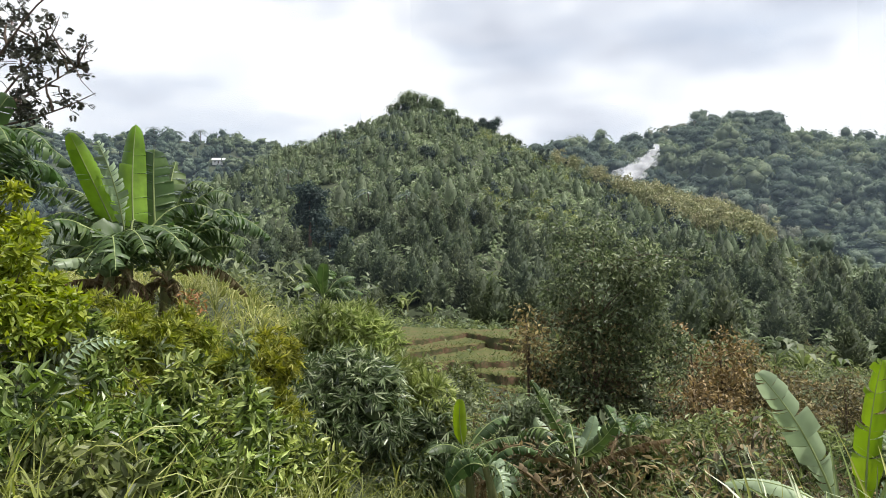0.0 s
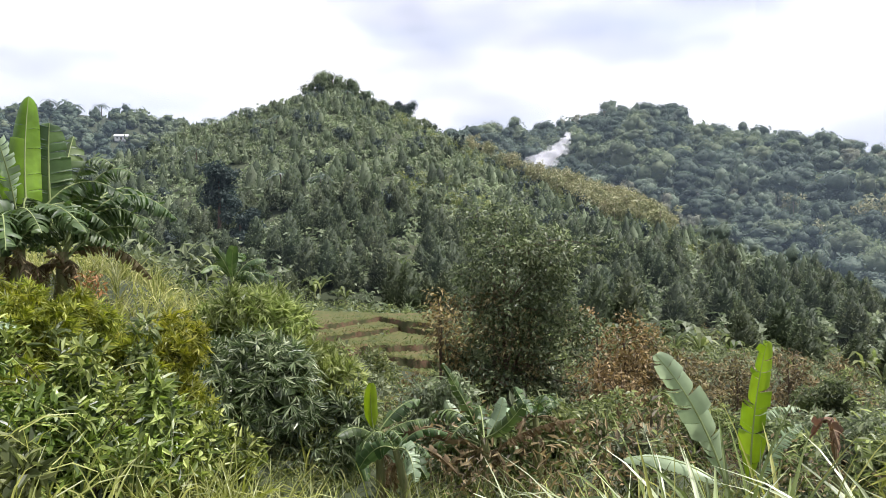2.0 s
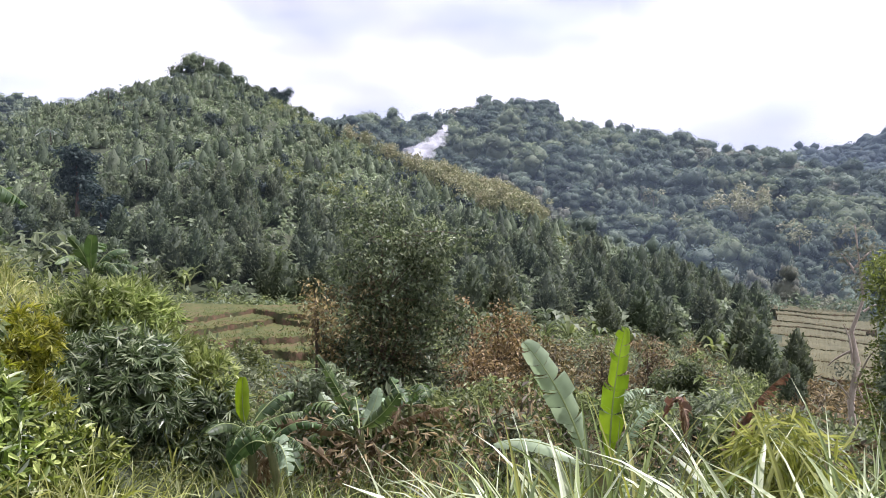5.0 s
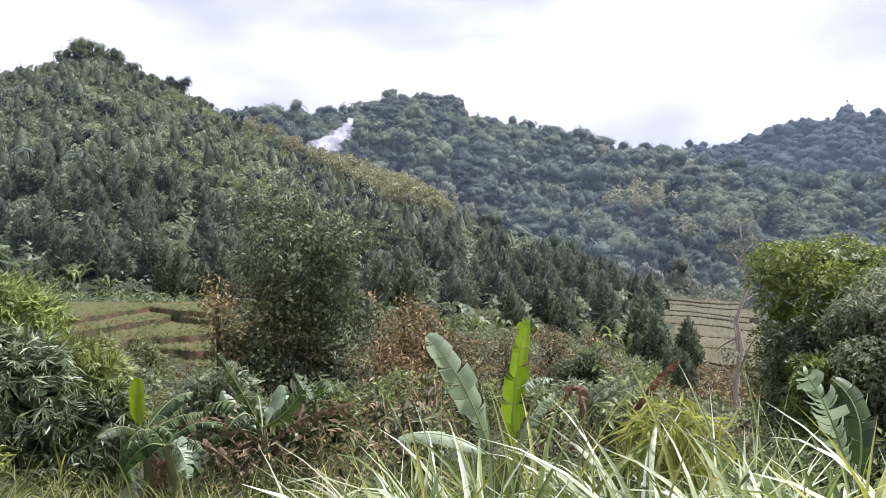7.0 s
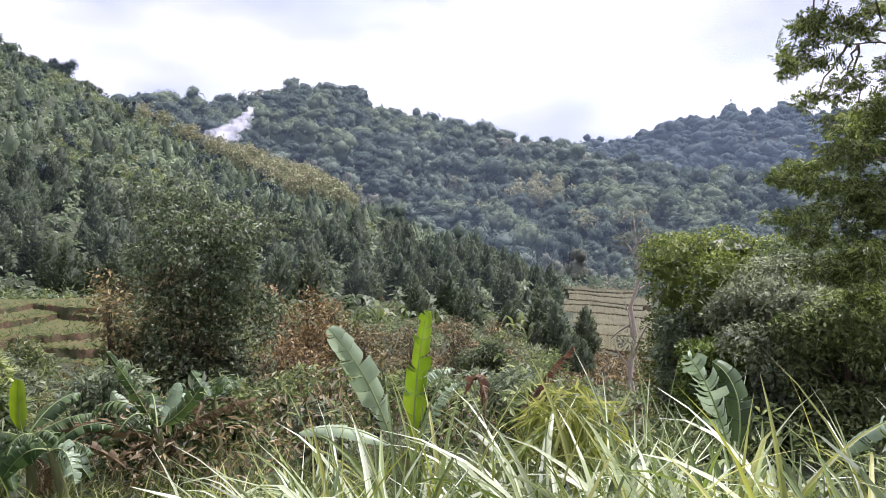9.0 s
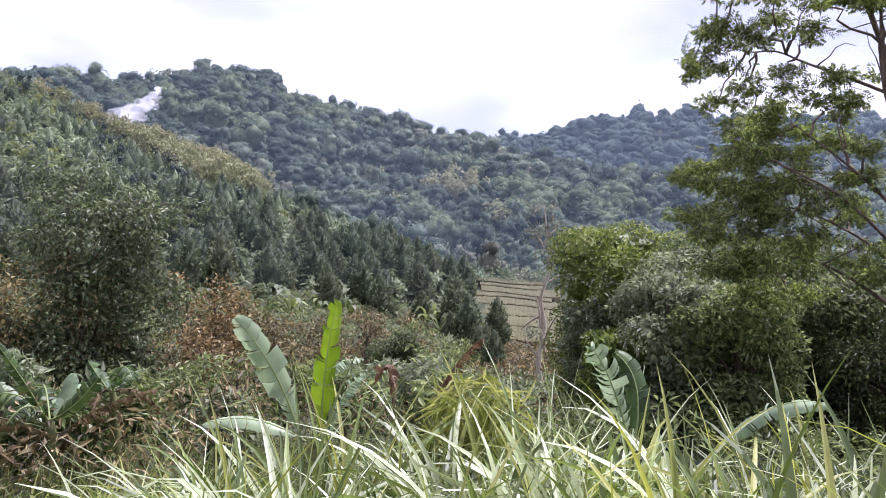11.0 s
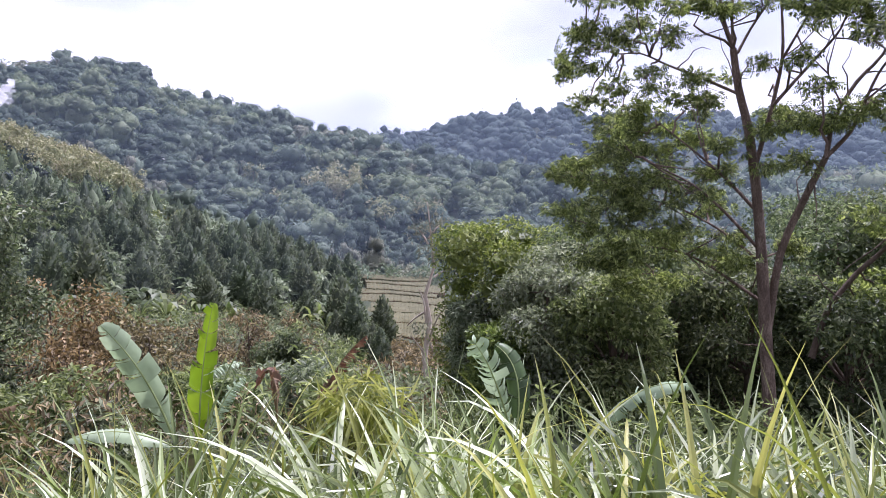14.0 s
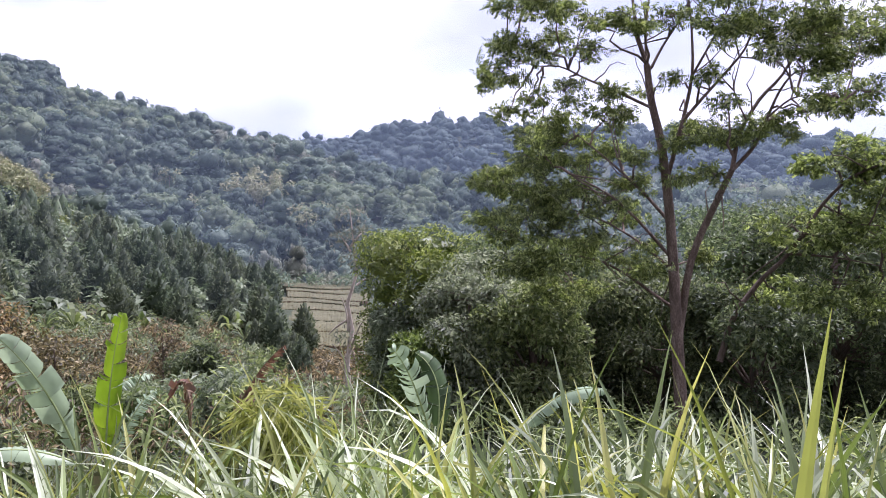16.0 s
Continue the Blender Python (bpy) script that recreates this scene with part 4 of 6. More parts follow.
# withered brown saplings beside it
for n, (a, e, dd, hh) in enumerate([(-21.6, -4.4, 36, 2.0), (-9.4, -5.8, 42, 2.2), (-7.4, -6.2, 41, 2.2), (-5.8, -6.8, 43, 2.2), (-4.6, -8.2, 42, 2.0), (-7.6, -10.0, 34, 1.8), (-3.0, -9.4, 38, 2.0), (0.6, -9.0, 48, 2.2), (4.0, -8.8, 52, 2.2)]):
    top = station(a, e, dd)
    base = spot(a, dd)
    h = max(top[2] - base[2], 1.5)
    q = np.random.default_rng(60 + n)
    blobs = [((q.normal() * 0.7, q.normal() * 0.7, h * f), 0.9 + 0.3 * q.random()) for f in np.linspace(0.25, 0.9, 8)]
    broadleaf("withered_sapling", base, [(0, 0, -0.3), (0.1, 0, h * 0.5), (0, 0, h * 0.95)], 0.09, blobs, 1200, 0.27, 0.12, M_SAPLING if n in (0, 1, 2, 3, 5) else M_BROWN, M_BARK, "sapling with withered brown leaves on the slope",
              seed=60 + n, group="withered saplings on the slope", inner=0.2)

# dark bamboo bush on the bank
base = spot(-35.5, 11.4)
masses = [(-39.4, -10.0, 0.55), (-36.4, -10.0, 0.65), (-34.0, -11.2, 0.65), (-41.4, -12.0, 0.5), (-38.2, -12.2, 0.6),
          (-40.2, -13.4, 0.55), (-37.0, -13.8, 0.7), (-33.8, -14.6, 0.7), (-30.6, -14.8, 0.6), (-29.0, -13.6, 0.45), (-34.6, -9.6, 0.55), (-40.6, -15.6, 0.5), (-36, -16.6, 0.7), (-31.8, -17, 0.6), (-41.6, -13.6, 0.5), (-38.6, -15.4, 0.6), (-39.8, -11.4, 0.5), (-39.0, -17.4, 0.5), (-33.6, -17.6, 0.55), (-30.4, -16.8, 0.45)]
blobs = [(station(a, e, 11.4 + rng.normal() * 0.25) - base, r * 0.92) for a, e, r in masses]
broadleaf("bamboo_bush", base, [(0, 0, -0.3), (0.05, 0, 0.8), (0, 0.1, 1.9)], 0.09, blobs, 3000, 0.22, 0.032, M_BAMBOO, M_BARK, "dense dark green bamboo-like bush on the bank",
          "bush", seed=5, inner=0.7, fans=7, drop=0.45, core=0.4)

# lighter leafy shrubs above and beside it
for n, (foot_b, dd, masses) in enumerate([
        (-36, 12.4, [(-38.2, -6.6, 0.5), (-36.6, -5.6, 0.5), (-35.0, -5.4, 0.5), (-33.6, -6.6, 0.5), (-37.2, -8.0, 0.55), (-35.2, -7.6, 0.6), (-33.4, -8.6, 0.55), (-39.2, -8.4, 0.4)]),
        (-30, 11.8, [(-32.6, -9.2, 0.42), (-31.2, -10.2, 0.5), (-29.6, -11.2, 0.5), (-32.0, -12.2, 0.5), (-30.0, -13.4, 0.55), (-28.4, -13.2, 0.42), (-28.8, -15.4, 0.5), (-31.0, -15.4, 0.5)])]):
    base = spot(foot_b, dd)
    q = np.random.default_rng(70 + n)
    blobs = [(station(a, e, dd + q.normal() * 0.25) - base, r * 0.86) for a, e, r in masses]
    broadleaf("leafy_shrub", base, [(0, 0, -0.3), (0.05, 0, 0.7), (0, 0.1, 1.5)], 0.07, blobs, 1100, 0.2, 0.04, M_FRESH, M_BARK, "fresh green slender-leaved shrub beside the bamboo bush",
              "bush", seed=71 + n, group="slender-leaved shrubs on the bank", inner=0.6, fans=6, drop=0.1, core=0.3)

# bright bushes of the right-hand wood
WOOD = [  # bearing, rise of the top, distance, half width, leaf, tint
    (24.2, -0.9, 33, 3.6, M_SUNNY, "broadleaf tree with a bright yellow-green crown"),
    (22.2, -7.0, 31, 1.6, M_GREYLEAF, "leafy tree with grey-green leaves at the wood's edge"),
    (29.2, -2.6, 30, 2.8, M_GREYLEAF, "leafy tree with grey-green leaves in the wood"),
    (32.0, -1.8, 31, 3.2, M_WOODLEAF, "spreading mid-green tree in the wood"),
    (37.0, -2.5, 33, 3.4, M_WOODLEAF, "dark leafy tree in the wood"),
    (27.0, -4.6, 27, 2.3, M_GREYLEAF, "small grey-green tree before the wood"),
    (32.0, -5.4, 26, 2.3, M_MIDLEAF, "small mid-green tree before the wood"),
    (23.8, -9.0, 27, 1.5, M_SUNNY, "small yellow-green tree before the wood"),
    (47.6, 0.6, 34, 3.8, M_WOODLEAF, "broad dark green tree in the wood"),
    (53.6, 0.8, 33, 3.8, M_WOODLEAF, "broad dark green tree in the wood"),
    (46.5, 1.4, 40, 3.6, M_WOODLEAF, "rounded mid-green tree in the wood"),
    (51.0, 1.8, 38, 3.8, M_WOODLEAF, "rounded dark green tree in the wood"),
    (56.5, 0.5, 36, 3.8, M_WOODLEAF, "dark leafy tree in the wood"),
    (42.0, -4.0, 30, 3.0, M_WOODLEAF, "dark leafy tree of the wood, its shade put into the leaf colour"),
    (39.6, -4.6, 36, 3.0, M_WOODLEAF, "leafy tree of the wood, its shade put into the leaf colour"),
    (34.4, -4.4, 38, 3.0, M_WOODLEAF, "leafy tree of the wood, its shade put into the leaf colour"),
    (48.5, -5.0, 28, 2.8, M_WOODLEAF, "leafy tree of the wood, its shade put into the leaf colour")]
for n, (a, e, dd, w, mat, label) in enumerate(WOOD):
    base, top = spot(a, dd), station(a, e, dd)
    h = top[2] - base[2]
    q = np.random.default_rng(200 + n)
    blobs = [((0, 0, h - w * 0.3), (w * 0.45, w * 0.45, w * 0.3))]
    for f in (0.1, 0.2, 0.3, 0.42, 0.55, 0.68, 0.8, 0.88):
        for _ in range(4):
            ang = q.random() * 6.28
            blobs.append(((math.cos(ang) * w * 0.6, math.sin(ang) * w * 0.6, h * f), np.array((0.34, 0.34, 0.22)) * w * (0.8 + 0.5 * q.random())))
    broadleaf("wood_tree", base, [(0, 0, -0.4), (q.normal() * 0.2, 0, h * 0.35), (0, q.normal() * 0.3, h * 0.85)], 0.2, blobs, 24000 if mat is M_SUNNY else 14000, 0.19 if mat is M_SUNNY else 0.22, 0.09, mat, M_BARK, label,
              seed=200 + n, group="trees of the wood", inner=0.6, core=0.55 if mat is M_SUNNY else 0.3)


# ---- green rice terraces below the cedar hill ----
def terraces(b0, b1, edges, heights, wave, top_mat, tuft_mat, label, category, seed, tufts, ragged=0.0):
    """Stepped plots: each bellies out in rounded tongues, with a nearly level top, a weedy earth face and grass along its verge."""
    q = np.random.default_rng(seed)
    n_b = 90
    for n in range(len(edges) - 1):
        lo, hi = b0 + (2.2 + 3 * ragged) * q.random(), b1 - (2.2 - 1.6 * ragged) * q.random()
        bs = np.linspace(lo, hi, n_b)
        r = np.radians(bs)

        def bend(k):
            lobe = np.abs(np.sin(r * (13 + 3 * math.sin(2.1 * k + seed)) + 1.9 * k + seed)) ** 0.7
            return wave * (np.sin(r * 21 + seed + 0.25 * k) + 0.3 * np.sin(r * 53 + seed + 0.9 * k)) * (1 - 0.6 * ragged) - ragged * 8.0 * lobe + 0.25 * np.sin(r * 210 + k)
        d0 = edges[n] + bend(n)
        d1 = np.maximum(edges[n + 1] + bend(n + 1) + 1.6, d0 + 1.0)
        root = thing("terrace_plot", (0, 0, 0), label, category, kind="structure")
        rows = []
        for f in (0.0, 0.03, 0.3, 0.65, 1.0):
            d = d0 + (d1 - d0) * f
            rows.append(np.stack([np.sin(r) * d, np.cos(r) * d, heights[n] + 0.07 * q.normal(size=n_b) + (0.12 if f == 0.03 else 0) - 0.25 * ragged * (1 - f)], -1))
        V = np.stack(rows, 1)
        k, c = np.meshgrid(np.arange(n_b - 1), np.arange(4), indexing="ij")
        o = k * 5 + c
        part("plot_top", Geo().add(V.reshape(-1, 3), np.stack([o, o + 5, o + 6, o + 1], -1).reshape(-1, 4)), top_mat, root, smooth=True)
        rows = [rows[0]] + [rows[0] - np.stack([np.sin(r) * w, np.cos(r) * w, 0 * r + dz], -1) + q.normal(size=(n_b, 3)) * 0.08 for w, dz in ((0.12, 0.3), (0.35, 0.8), (0.7, 2.4))]
        V = np.stack(rows, 1)
        k, c = np.meshgrid(np.arange(n_b - 1), np.arange(3), indexing="ij")
        o = k * 4 + c
        part("plot_face", Geo().add(V.reshape(-1, 3), np.stack([o, o + 1, o + 5, o + 4], -1).reshape(-1, 4)), M_SOIL, root, "weedy brown earth bank", smooth=True)
        m = tufts
        bb = np.radians(lo + (hi - lo) * q.random(m))
        back = np.where(q.random(m) < 0.35, np.abs(q.normal(size=m)) * 0.4 - 0.3, q.random(m) * (edges[n + 1] - edges[n]))
        dd = np.interp(np.degrees(bb), bs, d0) + back
        P = np.stack([np.sin(bb) * dd, np.cos(bb) * dd, heights[n] - np.where(back < 0, 0.35, 0.12)], -1)
        part("verge_grass", Geo().add(*leaf_set(P, q.normal(size=(m, 3)) * 0.7 + [0, 0, 0.8], rand_unit(q, m), 0.14 + 0.3 * q.random(m) ** 2, 0.08)), tuft_mat, root)


terraces(-38.5, -21.0, [74, 79, 83.5, 88, 92.5, 97, 106], [-12.7, -11.7, -10.75, -9.95, -9.15, -8.45], 3.2, M_FIELD, M_SLOPE, "grassy green rice terrace with an earth bank", "terrace", 4, 900, 1.0)
terraces(11.0, 20.2, [108, 121, 132, 146, 157, 164, 176, 184, 195], [-18.2, -18.1, -18.0, -17.8, -17.6, -17.4, -17.2, -16.9], 4.0, M_STRAW, M_BROWN, "dry straw-coloured harvested terrace", "terrace", 9, 800)

# ---- scrub of the valley side ----
x, y, d, b = scatter(-50, 64, 9, 118, 1.7, 77, 0.9)
keep = (d > np.interp(b, [-50, -40, -32, -25, 0, 64], [26, 25, 15, 6.5, 6.5, 6.5])) & ~((b > -37) & (b < -21) & (d > 69) & (d < 106) & (rng.random(len(x)) < 0.9)) & ~((b > 11.6) & (b < 19.6) & (d > 92)) & ~((b > 23) & (d > 70)) & ~((b < -37) & (d > 34))
x, y, d, b = x[keep], y[keep], d[keep], b[keep]
p = np.stack([x, y, ground_z(x, y) - 0.1], -1)
tone = np.sin(x * 0.13 + 2) * np.sin(y * 0.11) + 0.5 * np.sin(x * 0.31 - y * 0.27) + rng.normal(size=len(x)) * 0.5 + np.where((b > -11) & (b < 9) & (d > 24), 0.15, -0.25)
kind = np.digitize(tone, [-0.15, 0.5])
kind[((d < 26) & (kind == 1)) | (b > 22)] = 0
kind[(b > 13) & (b < 19.6) & (d > 60)] = 2
for w, (mat, label) in enumerate([(M_MIDLEAF, "tangled green weeds and shrubs on the valley side"), (M_UNDER, "pale green weeds on the valley side"), (M_BROWN, "withered brown weeds on the valley side")]):
    g = Geo()
    for s in range(8):
        close = s >= 4
        V, F = crown_shape(random_blobs(800 + s + 9 * w, 4, 0.5, 0.5, 0.25, 1.0), 150 if close else 46, s + 8 * w, 0.16 if close else 0.42, 0.045 if close else 0.15, up=0.5, inner=0.2)
        k = (kind == w) & (np.arange(len(x)) % 4 == s % 4) & ((d < 26) == close)
        g.add(*copies(V, F, p[k], (0.55 if close else 0.75) + 0.7 * rng.random(k.sum()), rng.random(k.sum()) * 6.28))
    stuff("valley_scrub", g, mat, label, "scrub")

# far banana tufts at the foot of the cedar hill
tuft = thing("banana_tuft", (0, 0, 0), "small pale banana plant at the foot of the cedar hill", "banana plant", "banana plants at the foot of the hill")
tv, tf = tuft_shape(91, 11, 2.4, 0.5)
part("foliage", Geo().add(tv, tf), M_MIDLEAF, tuft)
part("stem", Geo().add(*tube([(0, 0, -0.4), (0, 0, 0.5), (0.02, 0, 1.0)], [0.14, 0.12, 0.06], 6)), M_STEM, tuft)
for n in range(46):
    bb, dd = -34 + 48 * rng.random(), 92 + 26 * rng.random()
    if bb < -20:
        dd += 24
    if -8 < bb < 9 and n % 3:
        dd = 96 + 12 * rng.random()
    m = Matrix.LocRotScale(spot(bb, dd), Euler((0, 0, rng.random() * 6.28)), None)
    ob = tuft if n == 0 else copy_thing(tuft, m)
    if n == 0:
        tuft.matrix_basis = m
    sc = 0.8 + 0.6 * rng.random()
    ob.scale = (sc, sc, sc)

# dead pale tree in front of the dry terraces
base = spot(18.0, 56)
root = thing("dead_tree", base, "bare pale dead tree with a few dry leaves", "tree")
g = Geo()
q = np.random.default_rng(12)
stem = [base - [0, 0, 0.5], station(17.6, -11.8, 56), station(18, -9.1, 56), station(17.6, -7, 56.4), station(18.3, -4.7, 56), station(17.7, 0.3, 56)]
g.add(*tube(local(base, *stem), [0.26, 0.22, 0.19, 0.15, 0.1, 0.04], 7))
for a, c in [((18.3, -5.6), (19.4, -5)), ((17.6, -8.3), (16.2, -9.4)), ((17.7, -9.2), (17.1, -6.5)), ((17.8, -10.9), (19, -8.2)),
             ((17.8, -2.6), (18.8, -1.4)), ((17.8, -3), (16.9, -1.7)), ((17.8, -11.8), (16.5, -10.1)), ((17.9, -10), (18.5, -11.7))]:
    limb_to(g, station(*a, 56) - base, station(*c, 56 + q.normal()) - base, 0.1, 0.03, q)
part("trunk", g, M_BARK_PALE, root, smooth=True)
bl = [(station(*a, 56) - base, r) for a, r in [((17.6, -0.4), 1.1), ((18.6, -1.7), 1.0), ((17, -2.1), 0.9), ((17.9, -3.7), 0.9), ((17.4, -9.6), 0.8)]]
part("foliage", Geo().add(*crown_shape(bl, 420, 13, 0.35, 0.16, inner=0.2)), M_TEAK, root)

# round dark bush and a lone cedar near the valley floor
base = spot(7.1, 44)
bl = [((rng.normal() * 0.6, rng.normal() * 0.5, 1.0 + 0.9 * rng.random()), 0.8) for _ in range(7)]
top = station(7.0, -9.9, 44)
lift = top[2] - base[2] - 2.6
bl = [((c[0], c[1], c[2] + lift), r) for c, r in bl]
broadleaf("round_bush", base, [(0, 0, -0.3), (0, 0, 0.8 + lift), (0, 0, 1.6 + lift)], 0.08, bl, 2200, 0.24, 0.11, M_WOODLEAF, M_BARK, "round dark green bush on the slope", "bush", seed=45, core=0.6)
for bb, dd, sc in [(14.1, 70, 0.7), (12.9, 76, 0.6), (13.5, 84, 0.6), (10.6, 88, 0.7), (11.6, 94, 0.75)]:
    ob = copy_thing(protos[1], Matrix.LocRotScale(spot(bb, dd), Euler((0, 0, dd)), None))
    ob.scale = (sc, sc, sc)

# low green bushes beside the bamboo
for n, (a, e, dd, r) in enumerate([(-33.8, -7.4, 17, 0.7), (-30.4, -9, 17, 0.7), (-29.1, -11.1, 15, 0.6), (-36.8, -5.8, 16, 0.5), (-26.8, -9.3, 24, 0.7), (-32.1, -10.2, 16, 0.6), (-32.6, -4.4, 66, 1.6), (-34.2, -4.4, 66, 1.4), (-22.1, -11.9, 15, 0.6), (-12.6, -14.2, 14, 0.55), (-9.1, -13.1, 18, 0.7), (-6.4, -15.6, 12, 0.45), (-18.5, -15, 12, 0.5), (2.5, -14, 16, 0.6),
                               (7.3, -13, 18, 0.7), (10.7, -14.1, 14, 0.5), (-2, -12.8, 20, 0.7)]):
    base, top = spot(a, dd), station(a, e, dd)
    h = max(top[2] - base[2], 0.6)
    q = np.random.default_rng(410 + n)
    bl = [((q.normal() * r * 0.5, q.normal() * r * 0.5, h * f), r * (0.6 + 0.3 * q.random())) for f in (0.3, 0.45, 0.6, 0.75, 0.85, 0.95)]
    broadleaf("green_shrub", base, [(0, 0, -0.3), (0, 0, h * 0.5), (0, 0, h * 0.9)], 0.05, bl, 1700, 0.2, 0.07, M_GREYLEAF if n % 3 == 2 else M_MIDLEAF, M_BARK, "leafy grey-green shrub on the slope" if n % 3 == 2 else "leafy mid-green shrub on the slope", "bush", seed=410 + n,
              group="shrubs on the bank", inner=0.4)

# ---- weeds and shrubs on the rising bank ----
BANK = [  # bearing, rise, distance, radius, kind
    (-51.4, -6.1, 10, 0.55, "fern"), (-47.6, -6.1, 11, 0.6, "fern"), (-44.4, -8.4, 10, 0.55, "fern"), (-48.4, -9.3, 9, 0.5, "fern"), (-43.2, -11.3, 9.5, 0.45, "fern"), (-54, -8, 9, 0.5, "fern"), (-49.9, -7.2, 9.6, 0.5, "fern"),
    (-49.6, -11.2, 7, 0.5, "weed"), (-52.2, -13.2, 6, 0.45, "weed"), (-44.2, -15.6, 7, 0.45, "weed"), (-41.6, -17.4, 7.5, 0.4, "weed"), (-57.1, -12.2, 6, 0.5, "weed"), (-47.3, -14.2, 6.2, 0.4, "weed"),
    (-59, -0.1, 7, 0.3, "lime"), (-59.2, -3.1, 6.5, 0.35, "lime"), (-57.7, -6.6, 7, 0.4, "weed"), (-55.7, -9.8, 7, 0.4, "weed"), (-59.9, 2.9, 8, 0.4, "lime"), (-58, -3.5, 8, 0.3, "lime"), (-54.8, -15.1, 5.2, 0.3, "dark"), (-44.9, -10.8, 8.6, 0.4, "dark"),
    (-58.4, -5.4, 6.6, 0.28, "pale"), (-57.1, -7.4, 6.5, 0.25, "pale"), (-56, -4.4, 7.2, 0.25, "pale")]
LOOK = {"fern": (M_FERN, 0.13, 0.024, 1000, "yellow-green feathery fern shrub on the bank"), "weed": (M_BRIGHT, 0.12, 0.036, 2000, "bright green leafy weed on the bank"),
        "dark": (M_MIDLEAF, 0.12, 0.05, 900, "mid-green broad-leaved plant in the weeds"), "pale": (M_GREYLEAF, 0.1, 0.045, 700, "pale grey-green broad-leaved plant in the weeds"),
        "lime": (M_LIME, 0.09, 0.035, 2600, "lime-green small-leaved shrub on the bank")}
for n, (a, e, dd, r, kind) in enumerate(BANK):
    base, mid = spot(a, dd), station(a, e, dd)
    mat, L, W, count, label = LOOK[kind]
    h = max(mid[2] - base[2], 0.3)
    q = np.random.default_rng(440 + n)
    bl = [((q.normal() * r * 0.8, q.normal() * r * 0.6, max(0.15, h + r * 0.55 * q.normal())), r * (0.2 + 0.26 * q.random())) for _ in range(14)]
    bl += [((q.normal() * r * 0.5, q.normal() * r * 0.5, h * 0.4), r * 0.7) for _ in range(2)]
    broadleaf(kind + "_shrub" if kind != "weed" else "leafy_weed", base, [(0, 0, -0.3), (0.02, 0, h * 0.5), (0, 0.03, h)], 0.025, bl, count, L, W, mat, M_BARK, label, "shrub", seed=440 + n,
              group=kind + " plants on the bank", twigs=3, **({"fans": 7, "inner": 0.3, "drop": 0.1, "open_": 1.4} if kind == "fern" else {"inner": 0.25, "droop": 0.1, "full": True}))

# pale fern frond reaching out of the weeds, and a heap of orange dry leaves under the bananas
base = spot(-57.6, 5.6)
root = thing("fern_frond", base, "large pale green fern frond leaning out of the weeds", "fern")
line = curve(np.zeros(3), station(-57.0, -3.6, 5.6) - base, station(-51.9, -5.6, 5.6) - base, 22)
part("stalk", Geo().add(*tube(line, np.linspace(0.008, 0.002, 22), 5)), M_RIB, root)
t = unit(np.gradient(line, axis=0))[6:]
s = unit(np.cross(t, [0, -0.5, 1.0]))
ll = 0.17 * np.sin(np.linspace(0.5, 3.0, 16))
g = Geo()
for sg in (1, -1):
    g.add(*leaf_set(line[6:], s * sg + t * 0.35 - [0, 0, 0.15], np.tile([0, -0.5, 1.0], (16, 1)), ll, 0.03))
part("blade", g, M_BANANA_PALE, root)
base = spot(-47.6, 13.4)
place = station(-46.9, -1.8, 13.4) - base
tagged(part("dry_leaf_litter", Geo().add(*crown_shape([(place * [1, 1, 0.5] + [0.15 * k, 0, 0], (0.2, 0.2, max(place[2] * 0.45, 0.12))) for k in (-1, 0.3)], 130, 31, 0.11, 0.04, lay=0.8)), M_ORANGE, None), "orange dry leaves littered under the banana plants", "leaf litter", kind="stuff").location = base

